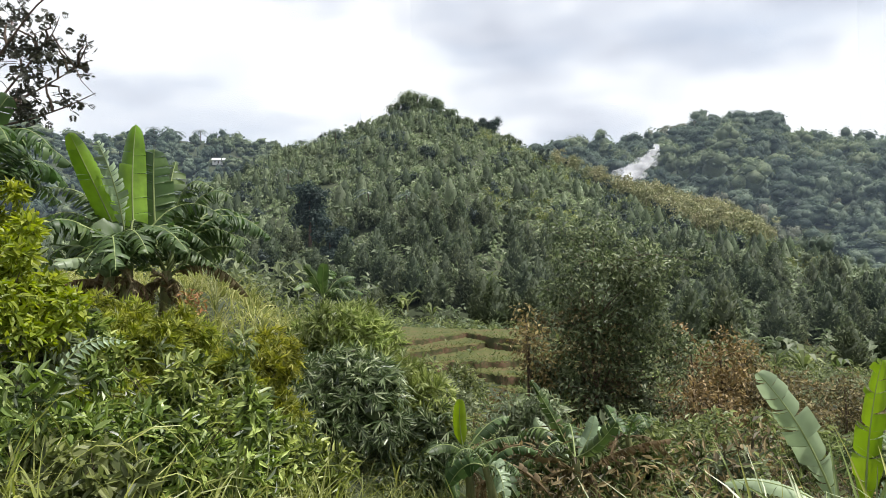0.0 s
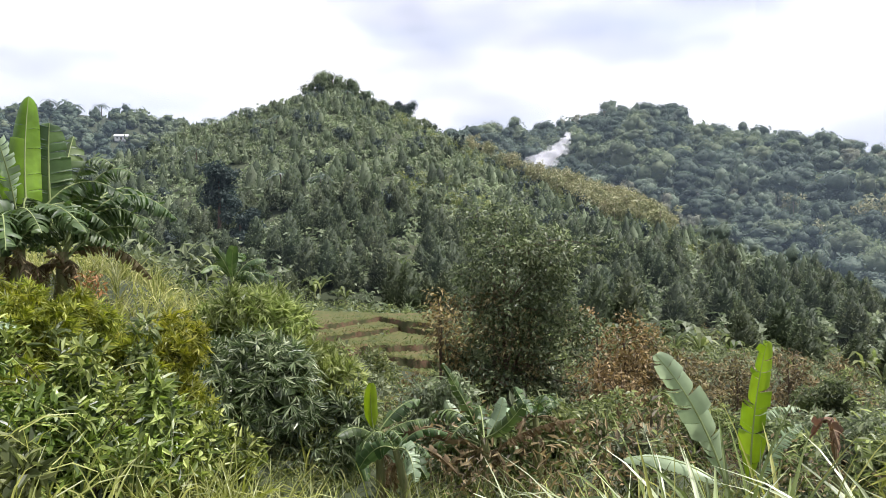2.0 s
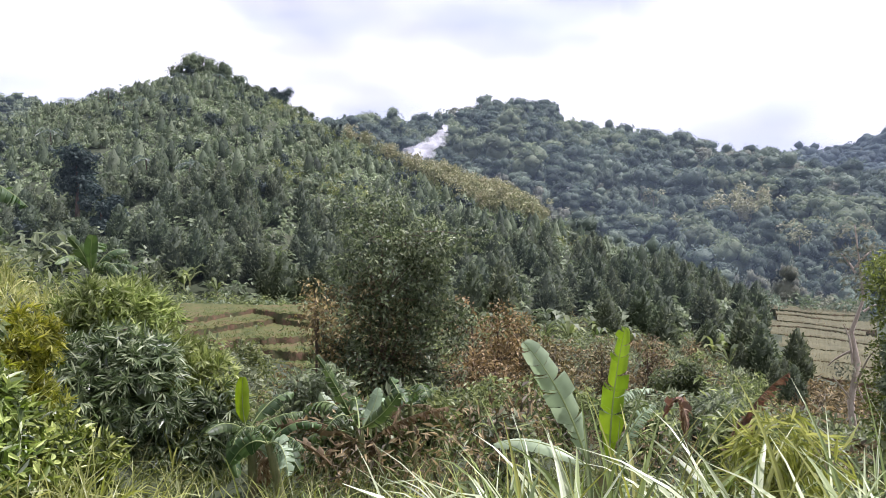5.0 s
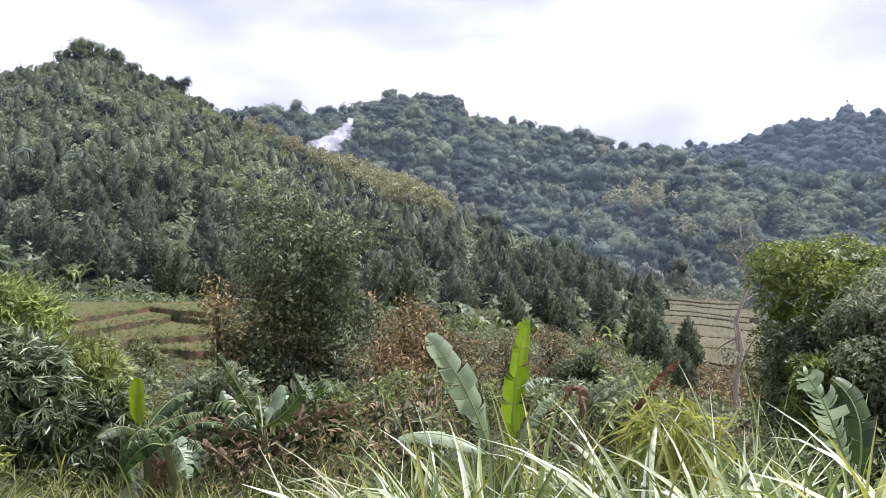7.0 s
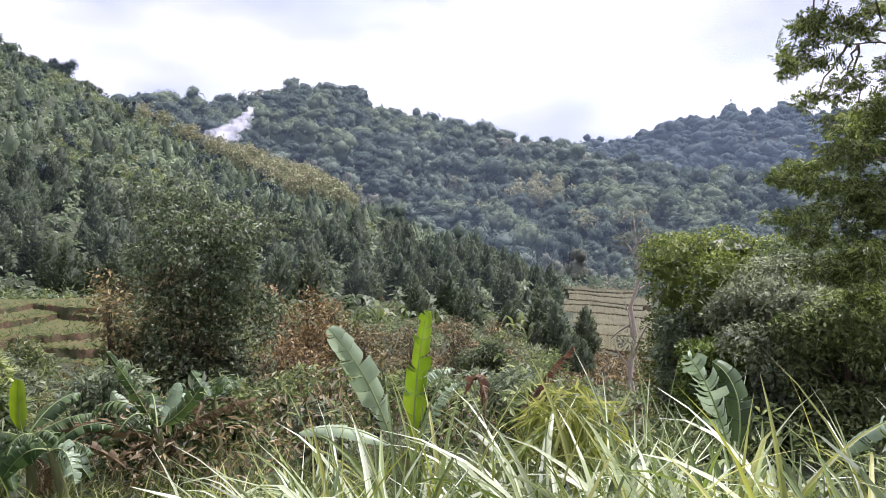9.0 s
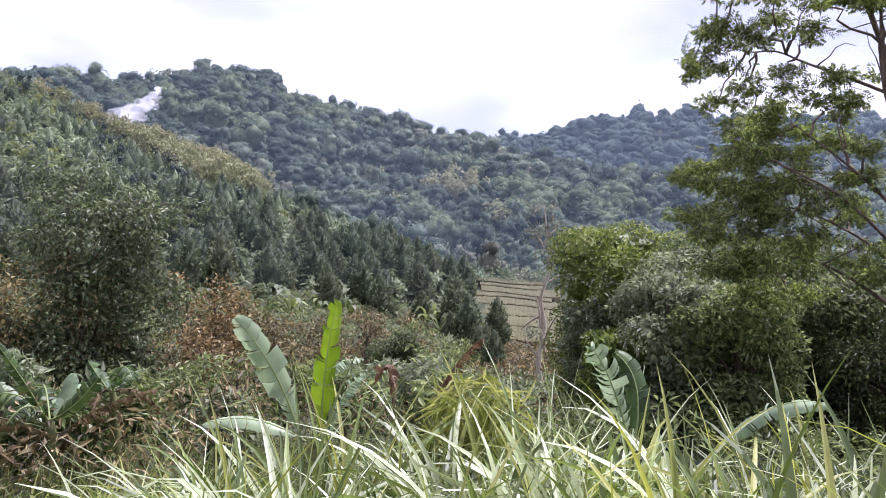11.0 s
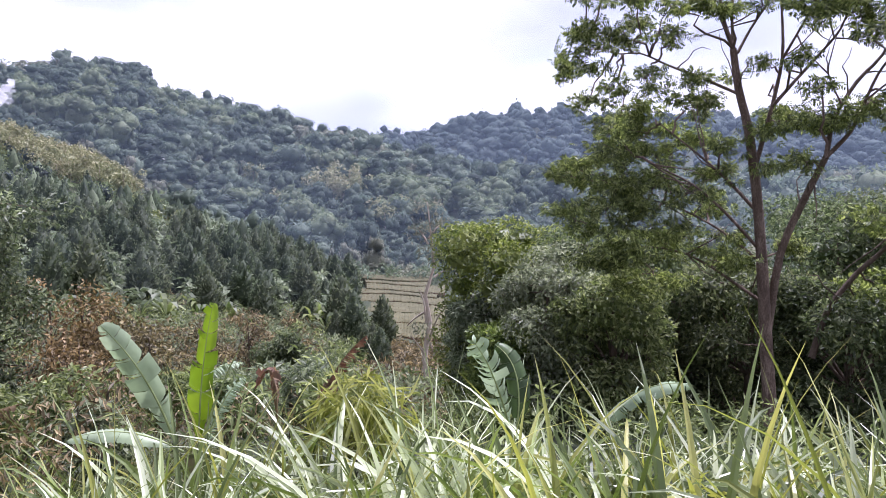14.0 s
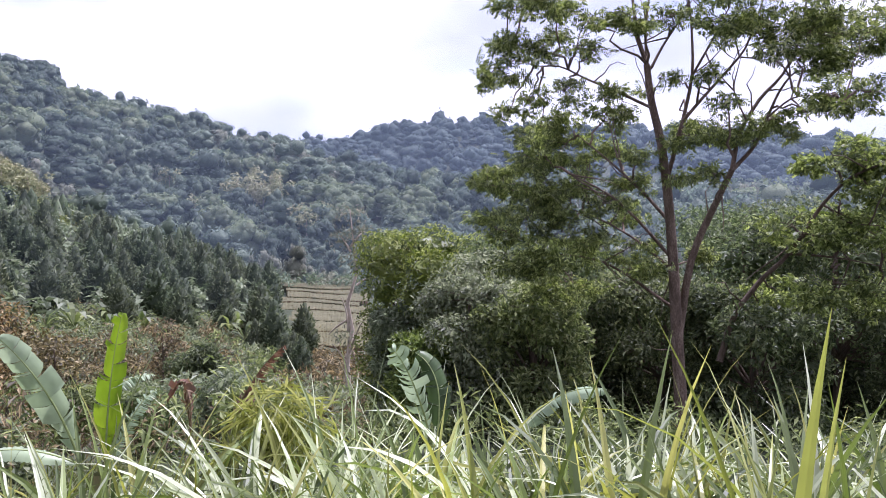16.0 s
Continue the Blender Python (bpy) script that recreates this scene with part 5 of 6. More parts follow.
# ---- banana plants ----
def banana_leaf(root, origin, line_pts, width, mat, tatter=0.5, seed=0, face=None, dist=10.0, sag=0.35, dry=False):
    """A long paddle leaf on its midrib, torn into lobes by the wind."""
    q = np.random.default_rng(seed)
    n = 46
    line = curve(*line_pts, n + 1) - np.asarray(origin)
    t = unit(np.gradient(line, axis=0))
    ref = np.array([0, 0, 1.0]) if face is None else unit(np.asarray(face, float))
    s = unit(np.cross(t, ref) + 1e-6)
    nrm = unit(np.cross(s, t))
    u = np.linspace(0, 1, n + 1)
    w = width / 2 * np.clip((u - 0.08) / 0.22, 0, 1) ** 0.6 * np.sqrt(np.clip(1 - ((np.clip(u, 0.35, 1) - 0.35) / 0.65) ** 3.2, 0, 1))
    g = Geo()
    for side in (1, -1):
        i = 3
        while i < n:
            run = 1 + int(q.random() * (1.6 + 26 * (1 - tatter) ** 2)) if tatter else n
            j = min(n, i + run)
            th = sag + tatter * (0.25 + q.normal() * 0.38) + (0.55 if dry else 0)
            back = q.random() * 0.5 * tatter * (line[1] - line[0])
            k = np.arange(i, j + 1)
            cut = np.ones(len(k)) * (1 - (0.55 if dry else 0.15) * tatter * q.random())
            rows = []
            for f in (0.0, 0.35, 0.7, 1.0):
                ang = th * (0.4 + 0.9 * f)
                off = s[k] * side * np.cos(ang) * (w[k] * cut * f)[:, None] - nrm[k] * (np.sin(ang) - 0.25 * (1 - f)) * (w[k] * cut * f)[:, None]
                p = line[k] + off + t[k] * (w[k] * f * 0.22)[:, None] + nrm[k] * (w[k] * f * 0.05 * (-1.0) ** k)[:, None]
                if f > 0.3 and len(k) > 1 and tatter:
                    gap = np.linalg.norm(line[k[1]] - line[k[0]]) * (0.42 if f == 1.0 else 0.2) * min(1, tatter * 1.3)
                    p[0] += t[k[0]] * gap
                    p[-1] -= t[k[-1]] * gap
                rows.append(p)
            V = np.stack(rows, 1)
            m = len(k)
            a, c = np.meshgrid(np.arange(m - 1), np.arange(3), indexing="ij")
            o = a * 4 + c
            if m > 1:
                g.add(V.reshape(-1, 3), np.stack([o, o + 1, o + 5, o + 4], -1).reshape(-1, 4))
            i = j
    leaf = part("leaf", g, mat, root, smooth=True)
    thick = max(width * 0.028, 0.006)
    part("midrib", Geo().add(*tube(line, np.linspace(thick * 1.4, thick * 0.25, n + 1), 6)), M_BANANA_DRY if dry else M_RIB, leaf, smooth=True)
    return leaf


def banana_plant(label, dist, foot, stem_top, leaves, seed, stem_r=0.09, extra=0, skirt=0, reach=2.2):
    """foot, stem_top: bearing and rise. A leaf: three bearings and rises (start, bow, tip), width in metres, material, tatter, facing the path or not."""
    base = spot(foot, dist)
    root = thing("banana_plant", base, label, "banana plant", "banana plants")
    top = station(*stem_top, dist) - base
    part("pseudostem", Geo().add(*tube(curve((0, 0, -0.3), top * 0.5 + [0.04, 0, 0], top, 8), np.linspace(stem_r * 1.3, stem_r * 0.7, 8), 9)), M_STEM, root, smooth=True)
    for n, (a0, e0, a1, e1, a2, e2, w, mat, tat, facing) in enumerate(leaves):
        q = np.random.default_rng(seed * 50 + n)
        off = q.normal() * 0.05 * dist
        pts = [station(a0, e0, dist), station(a1, e1, dist + off * 0.5), station(a2, e2, dist + off)]
        view = np.array([-math.sin(radians(a1)), -math.cos(radians(a1)), 0.25])
        banana_leaf(root, base, pts, w, mat, tat, seed * 50 + n, face=view if facing else view * 0.35 + [0, 0, 1.0], dry=mat in (M_BANANA_DRY, M_RUST))
    q = np.random.default_rng(seed + 900)
    for n in range(extra + skirt):
        a, dead = q.random() * 6.28, n >= extra
        out = np.array([math.cos(a), math.sin(a), 0])
        L = reach * (0.6 + 0.5 * q.random())
        up = 0.15 if dead else 0.35 + 0.5 * q.random()
        start = base + top * (0.75 if dead else 0.97)
        tip = start + out * L * (0.35 if dead else 0.75) + [0, 0, -L * 0.55 if dead else L * (up - 0.45)]
        tip[2] = max(tip[2], float(ground_z(tip[0], tip[1])[0]) + 0.05)
        banana_leaf(root, base, [start, start + out * L * 0.35 + [0, 0, L * up], tip], reach * (0.2 if dead else 0.29), M_BANANA_DRY if dead else M_BANANA, 0.85, seed * 70 + n, dry=dead)
    return root


Y, G, P, R = M_BANANA_YOUNG, M_BANANA, M_BANANA_PALE, M_BANANA_DRY
banana_plant("large banana plant with torn dark leaves and bright young leaves", 15, -51.6, (-51.3, -0.2), [
    (-50.6, -0.3, -51.2, 4.6, -50.6, 9.8, 0.62, Y, 0.22, 1), (-51.5, 1, -53.3, 5.4, -54.9, 9, 0.48, Y, 0.15, 1), (-51.4, 1.8, -52, 6.2, -53.2, 8.5, 0.42, P, 0.7, 1),
    (-51.5, 0.6, -53.2, 6, -56.6, 5.1, 0.61, G, 0.8, 0), (-51.6, -0.2, -54.5, 4.2, -56.6, 2.6, 0.68, G, 0.6, 0), (-51.7, 0.6, -53.8, 4.6, -53.9, -0.6, 1.01, G, 0.5, 1),
    (-51.1, -0.2, -52.7, 3.8, -52.4, -1, 0.94, G, 0.5, 1), (-50.9, 0.2, -51.4, 5.4, -49.6, 1, 0.68, G, 0.7, 0)], 1, 0.13, extra=9, skirt=7, reach=2.6)
banana_plant("banana plant with long arching torn leaves and dead brown ones", 15.5, -48.9, (-48.7, -0.7), [
    (-48.7, -0.3, -47.8, 7.7, -45.4, 5.3, 0.61, G, 0.9, 0), (-48.6, -0.3, -46.6, 6.7, -44, 4.7, 0.61, G, 0.8, 0), (-48.6, -0.7, -47, 5.5, -41.9, 2, 0.68, G, 0.9, 0),
    (-48.6, -1, -46.3, 3.6, -42.6, 1.3, 0.61, G, 0.8, 0), (-48.5, -1.2, -45.1, 2.8, -42.3, -0.3, 0.68, G, 0.8, 0), (-49.3, 0.5, -49.6, 4.6, -49.4, 8.1, 0.88, G, 0.5, 1),
    (-49, 0.1, -48.6, 5.1, -47.9, 7.3, 0.68, G, 0.7, 1), (-49.3, -1.5, -45.7, 1.5, -42.9, -2.8, 0.5, R, 0.9, 0)], 2, 0.13, extra=9, skirt=6, reach=2.6)
banana_plant("banana plant hung with dead brown leaves", 14.6, -53.2, (-52.4, -0.6), [
    (-52.1, -0.2, -53.5, -0.2, -53.4, -3.2, 0.4, R, 0.8, 1), (-51.9, -0.6, -51.1, -0.2, -50.8, -3.1, 0.4, R, 0.8, 1), (-52.4, -0.6, -54.2, 1, -56, -0.1, 0.4, P, 0.6, 0),
    (-52.4, -0.2, -53.8, 2.2, -55.3, -0.5, 0.68, G, 0.5, 1), (-49.8, -1.1, -48.7, -0.3, -48.3, -3.2, 0.45, R, 0.8, 1), (-52.2, -0.6, -54.6, 0.6, -57, -0.5, 0.3, P, 0.7, 0)], 3, 0.12, extra=6, skirt=6, reach=2.4)
banana_plant("banana plant with dark drooping leaves", 13, -61, (-60.8, 5.2), [
    (-60.8, 5.2, -58.2, 10.5, -54.7, 6.7, 0.61, G, 0.7, 0), (-60.8, 4.8, -57.5, 9, -55, 5.3, 0.61, G, 0.7, 0), (-60.8, 5.5, -59.5, 10, -57.5, 9, 0.68, G, 0.5, 0),
    (-60.8, 5.5, -60.1, 8.9, -58.5, 11.2, 0.54, G, 0.5, 1), (-60.8, 4.4, -58.9, 6.7, -56.9, 4.5, 0.54, G, 0.6, 0)], 4, 0.12, extra=5)
banana_plant("small banana plant on the grassy bank", 20, -37.0, (-37.3, -3.1), [
    (-37.3, -3.1, -38.3, -1, -39.6, -2.4, 0.35, G, 0.5, 0), (-37.3, -3.1, -37.8, -1.4, -38.7, -0.5, 0.35, G, 0.4, 1), (-37.3, -3.1, -37.4, -1.4, -37.2, -0.4, 0.35, G, 0.3, 1),
    (-37.2, -3.1, -36.3, -1, -34.8, -1.5, 0.35, G, 0.5, 0), (-37.2, -3.1, -35.9, -1.9, -34.2, -2.8, 0.35, G, 0.5, 0), (-37.2, -3.1, -35.9, -2.7, -34.9, -3.9, 0.3, G, 0.5, 0)], 5, 0.08, extra=4, skirt=3, reach=1.4)
banana_plant("banana plant with one upright yellow-green young leaf", 10, -26.4, (-26.6, -15.3), [
    (-26.9, -14.7, -27.3, -12.9, -27.1, -11, 0.2, Y, 0.0, 1), (-26.7, -14.9, -25.1, -12.3, -23.3, -12.3, 0.3, G, 0.6, 0), (-26.7, -15.3, -24.9, -13.7, -22.6, -13.8, 0.3, G, 0.7, 0),
    (-26.5, -15.8, -24.3, -15.4, -22.8, -18.2, 0.32, G, 0.6, 1), (-26.7, -15.3, -28.3, -14.9, -27.5, -18.2, 0.25, G, 0.4, 1), (-26.4, -16.2, -25.2, -16.2, -24.4, -18.2, 0.35, P, 0.5, 1),
    (-26.9, -14.9, -28.5, -13.7, -29.8, -14.9, 0.25, G, 0.5, 0)], 6, 0.07, extra=2, skirt=3, reach=1.0)
banana_plant("banana plant with torn green leaves and a long dying leaf", 11, -18.0, (-18.3, -15.3), [
    (-18.4, -15.4, -19.6, -12.6, -21.6, -9.6, 0.26, G, 0.65, 1), (-18.2, -15.3, -17.1, -14, -16.8, -12.2, 0.25, P, 0.3, 1), (-18.2, -15.2, -16.6, -14.6, -15.2, -12.6, 0.3, G, 0.5, 1),
    (-18.5, -15.5, -20.2, -14.5, -21.3, -12.4, 0.25, P, 0.5, 1), (-18, -16.5, -22.7, -12.9, -27, -15.2, 0.42, R, 0.6, 0), (-17.8, -16.5, -15.5, -14.2, -10.9, -13.6, 0.3, R, 0.9, 0),
    (-18.5, -16.1, -20.4, -16.1, -21.8, -18.5, 0.3, R, 0.7, 1), (-18, -16.1, -17, -16.1, -16.6, -18.4, 0.3, R, 0.7, 1), (-18.7, -15.7, -20.8, -14.5, -23, -16.2, 0.35, G, 0.6, 0)], 7, 0.08, extra=3, skirt=7, reach=1.4)
banana_plant("banana plant with broad pale drooping leaves", 9, -24.0, (-25.3, -16), [
    (-25.3, -16, -23.5, -13.8, -21.2, -14.9, 0.2, G, 0.6, 0), (-25.3, -16, -22.9, -15, -20.2, -18.1, 0.28, R, 0.7, 1),
    (-25.3, -16, -26.8, -15, -28.3, -17.5, 0.3, G, 0.5, 1), (-25.3, -16, -24.1, -15.3, -23.8, -18.4, 0.26, P, 0.7, 1)], 12, 0.06, extra=2, skirt=3, reach=0.9)
banana_plant("banana plant with torn dark leaves and dead ones", 12, -14.0, (-14.3, -13.7), [
    (-14.3, -13.9, -15.2, -12.6, -15.9, -11.4, 0.26, G, 0.6, 1), (-14.3, -13.9, -13.4, -12.4, -12.2, -12.2, 0.24, G, 0.7, 0), (-14.3, -13.7, -16.4, -12.7, -18.5, -14.2, 0.34, P, 0.6, 0),
    (-14.3, -13.7, -12.6, -12.9, -10.8, -15.5, 0.3, R, 0.8, 0), (-14.3, -13.7, -15.1, -12.8, -16, -16, 0.3, R, 0.8, 1)], 13, 0.07, extra=3, skirt=5, reach=1.3)
banana_plant("young banana plant with one pale and one bright torn leaf", 5.5, -0.6, (0.4, -18.4), [
    (-0.6, -17.9, -2.3, -12.2, -5.7, -8.7, 0.25, P, 0.55, 1), (0.9, -18.4, 1.0, -11.8, 2.1, -7.4, 0.2, Y, 0.5, 1), (-0.2, -15.1, 1, -11.8, 4.2, -11.9, 0.16, P, 0.9, 0),
    (-0.2, -18, -4.3, -15.3, -8, -16.4, 0.18, P, 0.3, 0), (1.1, -18.4, 2.5, -14, 4.3, -13, 0.14, P, 0.9, 0)], 8, 0.06)
banana_plant("young banana plant with a folded leaf above the grass", 5.5, 25.4, (25.2, -18.1), [
    (25.1, -17.7, 23.7, -12.3, 21.9, -10.4, 0.24, P, 0.75, 1), (25.3, -17.6, 26.3, -12.2, 23.6, -10.7, 0.22, G, 0.5, 1), (30.9, -17.5, 34.4, -12.3, 38.5, -12.9, 0.2, P, 0.6, 0)], 9, 0.06)
banana_plant("withered banana plant with rust-red hanging leaves", 6.4, 6.6, (6.6, -16.1), [
    (6.6, -16.1, 6.6, -10.2, 4.9, -14, 0.24, M_RUST, 0.7, 1), (6.6, -16.1, 6, -11.1, 6.7, -14.5, 0.2, M_RUST, 0.8, 1)], 10, 0.04)
banana_plant("withered banana plant with a rust-red torn leaf", 6.4, 10.0, (9.4, -16.2), [
    (9.3, -16.2, 11, -11.9, 13.5, -10.1, 0.18, M_RUST, 0.9, 0), (9.4, -16.2, 10.6, -12.3, 11.1, -15.3, 0.22, M_RUST, 0.9, 1)], 11, 0.04)

# bright weed clump among the grass
base = spot(12.2, 5.2)
bl = [(station(a, e, 5.2) - base, 0.2) for a, e in [(12.9, -14.5), (11.1, -16.2), (15.2, -16.1), (13.4, -18.2), (10.7, -18.6)]]
broadleaf("leafy_weed", base, [(0, 0, -0.2), (0, 0, 0.5), (0, 0, 0.9)], 0.015, bl, 520, 0.2, 0.02, M_BLADE_GREEN, M_BARK, "bright lime-green slender-leaved weed among the grass", "shrub", seed=77, inner=0.2, droop=0.6)

# ---- the tall acacia and its neighbours ----
def pads_tree(name, dist, foot, limbs, pads, px, n, L, W, leaf, bark, label, seed, flat=0.62, depth=1.2):
    """limbs: rows of (thick, thin, points as bearing and rise); pads: bearing, rise, radius in steps of px metres."""
    q = np.random.default_rng(seed)
    base = spot(foot, dist)
    root = thing(name, base, label, "tree")
    g = Geo()
    tips = []
    for w0, w1, pts in limbs:
        wob = q.normal() * 0.4
        line = np.array([station(a, e, dist + wob * k) - base for k, (a, e) in enumerate(zip(pts[::2], pts[1::2]))])
        fine = np.linspace(0, len(line) - 1, len(line) * 3 - 2)
        smooth = np.stack([np.interp(fine, np.arange(len(line)), line[:, c]) for c in range(3)], -1)
        smooth[1:-1] = (smooth[:-2] + 2 * smooth[1:-1] + smooth[2:]) / 4
        g.add(*tube(smooth, np.linspace(w0 * 0.56, w1 * 0.56, len(smooth)), 8 if w0 > 0.1 else 6))
        for _ in range(3 if w0 > 0.045 else 1):
            k = q.integers(len(smooth) // 3, len(smooth))
            side = unit(q.normal(size=3) + [0, 0, 0.7])
            u = np.linspace(0, 1, 6)[:, None]
            twig = smooth[k] + side * u * (0.05 + 0.05 * q.random()) * dist + q.normal(size=(6, 3)) * 0.0035 * dist * u
            g.add(*tube(twig, np.linspace(0.0012 * dist, 0.0003 * dist, 6), 5))
        tips.append(smooth)
    nodes = np.concatenate(tips)
    bl = []
    for a, e, r in pads:
        c = station(a, e, dist + q.normal() * depth) - base
        r = r * px
        bl.append((c, (r, r, r * flat)))
        near = nodes[np.argmin(np.linalg.norm(nodes - c + [0, 0, 0.3], axis=1))]
        u = np.linspace(0, 1, 7)[:, None]
        bent = near * (1 - u) + c * u + q.normal(size=(7, 3)) * np.linalg.norm(c - near) * 0.055 * np.sin(u * np.pi) + [0, 0, 0.1] * np.sin(u * np.pi)
        g.add(*tube(bent, np.linspace(0.0017 * dist, 0.0006 * dist, 7), 6))
        for _ in range(2):
            limb_to(g, c + q.normal(size=3) * 0.05, c + rand_unit(q, 1)[0] * (r, r, r * flat), 0.0005 * dist, 0.0002 * dist, q, 0.02, n=3, sides=4)
    # sprays: leaflets in pairs along short drooping stalks
    tufts = []
    for c, r in bl:
        for _ in range(6):
            f = 0.34 + 0.36 * q.random()
            tufts.append((c + rand_unit(q, 1)[0] * np.array(r) * (0.6 + 0.6 * q.random()), np.array(r) * (f, f, f * 0.75)))
            limb_to(g, c, tufts[-1][0], 0.0004 * dist, 0.00018 * dist, q, 0.05, n=4, sides=4)
    part("trunk", g, bark, root, smooth=True)
    area = np.array([r[0] ** 2.0 for _, r in tufts])
    pick = q.choice(len(tufts), n, p=area / area.sum())
    C, R = np.array([c for c, _ in tufts])[pick], np.array([r for _, r in tufts])[pick]
    v = rand_unit(q, n)
    P = C + R * v * q.random((n, 1)) ** 0.4 * (1 + 0.34 * q.normal(size=(n, 1)))
    D = unit(v * [1, 1, 0.4] + q.normal(size=(n, 3)) * 0.5 - [0, 0, 0.15])
    S = unit(np.cross(D, [0, 0, 1.0]))
    cg = Geo()
    up = unit(np.tile([0, 0, 0.6], (n, 1)) + q.normal(size=(n, 3)) * 0.8)
    S = unit(np.cross(D, up))
    for k in range(3):
        for side in (1, -1):
            cg.add(*leaf_set(P + D * L * 0.34 * k, D * 0.6 + S * side - [0, 0, 0.2], up, L * (0.85 - 0.14 * k), W))
    part("crown", cg, leaf, root)
    return root


ACACIA_LIMBS = [
    (0.34, 0.26, (43.6, -15.5, 43.1, -9.9, 42.6, -3.8)), (0.26, 0.16, (42.6, -3.8, 42.1, 1.2, 41.4, 5.8, 40.6, 8.6, 40.2, 11.3)),
    (0.13, 0.05, (40.2, 11.3, 39.5, 13.1, 39.1, 15.4, 38.7, 18.1)), (0.09, 0.04, (40.2, 11.3, 40, 13.8, 40.3, 16.8)),
    (0.08, 0.03, (40.5, 11, 41.3, 12.6, 42.4, 14.2, 43.3, 16.2)), (0.2, 0.13, (43.1, -9.1, 43.7, -2.9, 45.4, 1.3, 46.4, 3.6)),
    (0.12, 0.04, (46.4, 3.6, 46.7, 6.1, 48, 8.6, 49.5, 10.1, 50.5, 12.3, 50.8, 15.1)), (0.11, 0.03, (46.4, 3.6, 47.9, 5.3, 48.6, 7.3, 49.3, 9.1, 50.3, 10.5, 52.1, 9.9)),
    (0.12, 0.04, (41.9, 2.9, 42.9, 7.2, 43.5, 10.5, 43.3, 13.6, 42.9, 16.6)), (0.1, 0.03, (42.9, 7.2, 44.3, 8.9, 45.8, 10.6, 47, 12, 47.7, 14.2, 48.3, 16.1)),
    (0.07, 0.03, (43.5, 10.5, 44.7, 12.7, 45.8, 14.9)), (0.09, 0.02, (40.6, 8.2, 37.7, 9.6, 35.7, 10.4, 33.8, 11.4, 31.8, 11.3, 30, 12.3)),
    (0.1, 0.03, (41.9, 0.1, 40.1, 2.1, 37.9, 4.1, 35.3, 6.2)), (0.09, 0.03, (42.4, -2.9, 39.9, -0.1, 37.8, 1.8, 34.8, 3.3)),
    (0.08, 0.03, (42.5, -3.8, 39.9, -1.6, 36.8, 0.1, 33.6, 0.9)), (0.09, 0.03, (42.8, -6.7, 37.5, -3.1, 32.4, -2.8)),
    (0.05, 0.02, (47.2, 7.2, 46.2, 9.2, 46.7, 11.5)), (0.05, 0.02, (48.6, 7.3, 50.1, 8.6, 51.5, 8.7, 53.2, 8.1))]
LEFT_PADS = [(30.6, 12.8, 42), (32.3, 13.2, 38), (28.3, 10.4, 28), (29.8, 11.2, 32), (35.1, 12.7, 25), (36.3, 12.5, 22), (34.1, 9.5, 34), (31.5, 8.9, 30), (30.1, 8, 26),
             (38.5, 8.8, 38), (37.2, 7.3, 36), (32.4, 6.7, 50), (31.1, 4.7, 52), (34.4, 5.5, 46), (36.2, 4.1, 38), (30.2, 2.5, 50), (33.1, 2.7, 54), (28.5, 2.4, 32),
             (31.7, -0, 54), (35.1, 1.6, 46), (34.6, -1.2, 50), (38.8, 0.1, 34), (36.9, -2.2, 50), (29.4, -1.1, 46), (31.8, -3.4, 56), (35, -4.9, 60)]
RIGHT_PADS = [(29.7, 15.6, 32), (32.8, 15.5, 34), (35.1, 15, 36), (37.1, 14.5, 34), (39.7, 14.5, 30), (42.1, 14.7, 30), (43.1, 7, 28), (44, 6.2, 36), (45.7, 6.4, 40), (47.2, 6.4, 34),
              (45.9, 8.3, 18), (49.3, 7.1, 28), (49.8, 5.9, 22), (43, 2.9, 28), (46.7, 13.1, 36), (48.1, 13.7, 40), (49.3, 13.2, 34), (51.1, 12.9, 48), (52.2, 13.4, 48)]
TOP_PADS = [(52.8, 12, 44), (52.7, 10.8, 34), (52.4, 8.7, 24), (53.5, 8, 26), (51.1, 7.6, 15), (48.9, 11.4, 22), (42.2, 10, 20), (44.8, 10.2, 18), (45.2, 14.2, 26),
            (31.9, 18, 60), (36.9, 18.2, 60), (41.7, 17.5, 60), (46.3, 16.7, 60), (50.5, 16.2, 70), (54.6, 12.5, 60), (55, 8.6, 40), (44.3, -2.5, 30), (38.5, 5.2, 30), (39.2, 2.4, 32), (37.4, 1.1, 30), (40.5, -1.9, 30), (40, 4.3, 24), (39.6, -3.9, 40), (45.2, 3.3, 20)]
pads_tree("acacia_tree", 22, 43.6, ACACIA_LIMBS, LEFT_PADS + RIGHT_PADS + TOP_PADS, 0.0178, 15000, 0.19, 0.048, M_ACACIA, M_BARK_RED, "tall spreading acacia with a reddish-grey trunk and feathery leaves", 5)
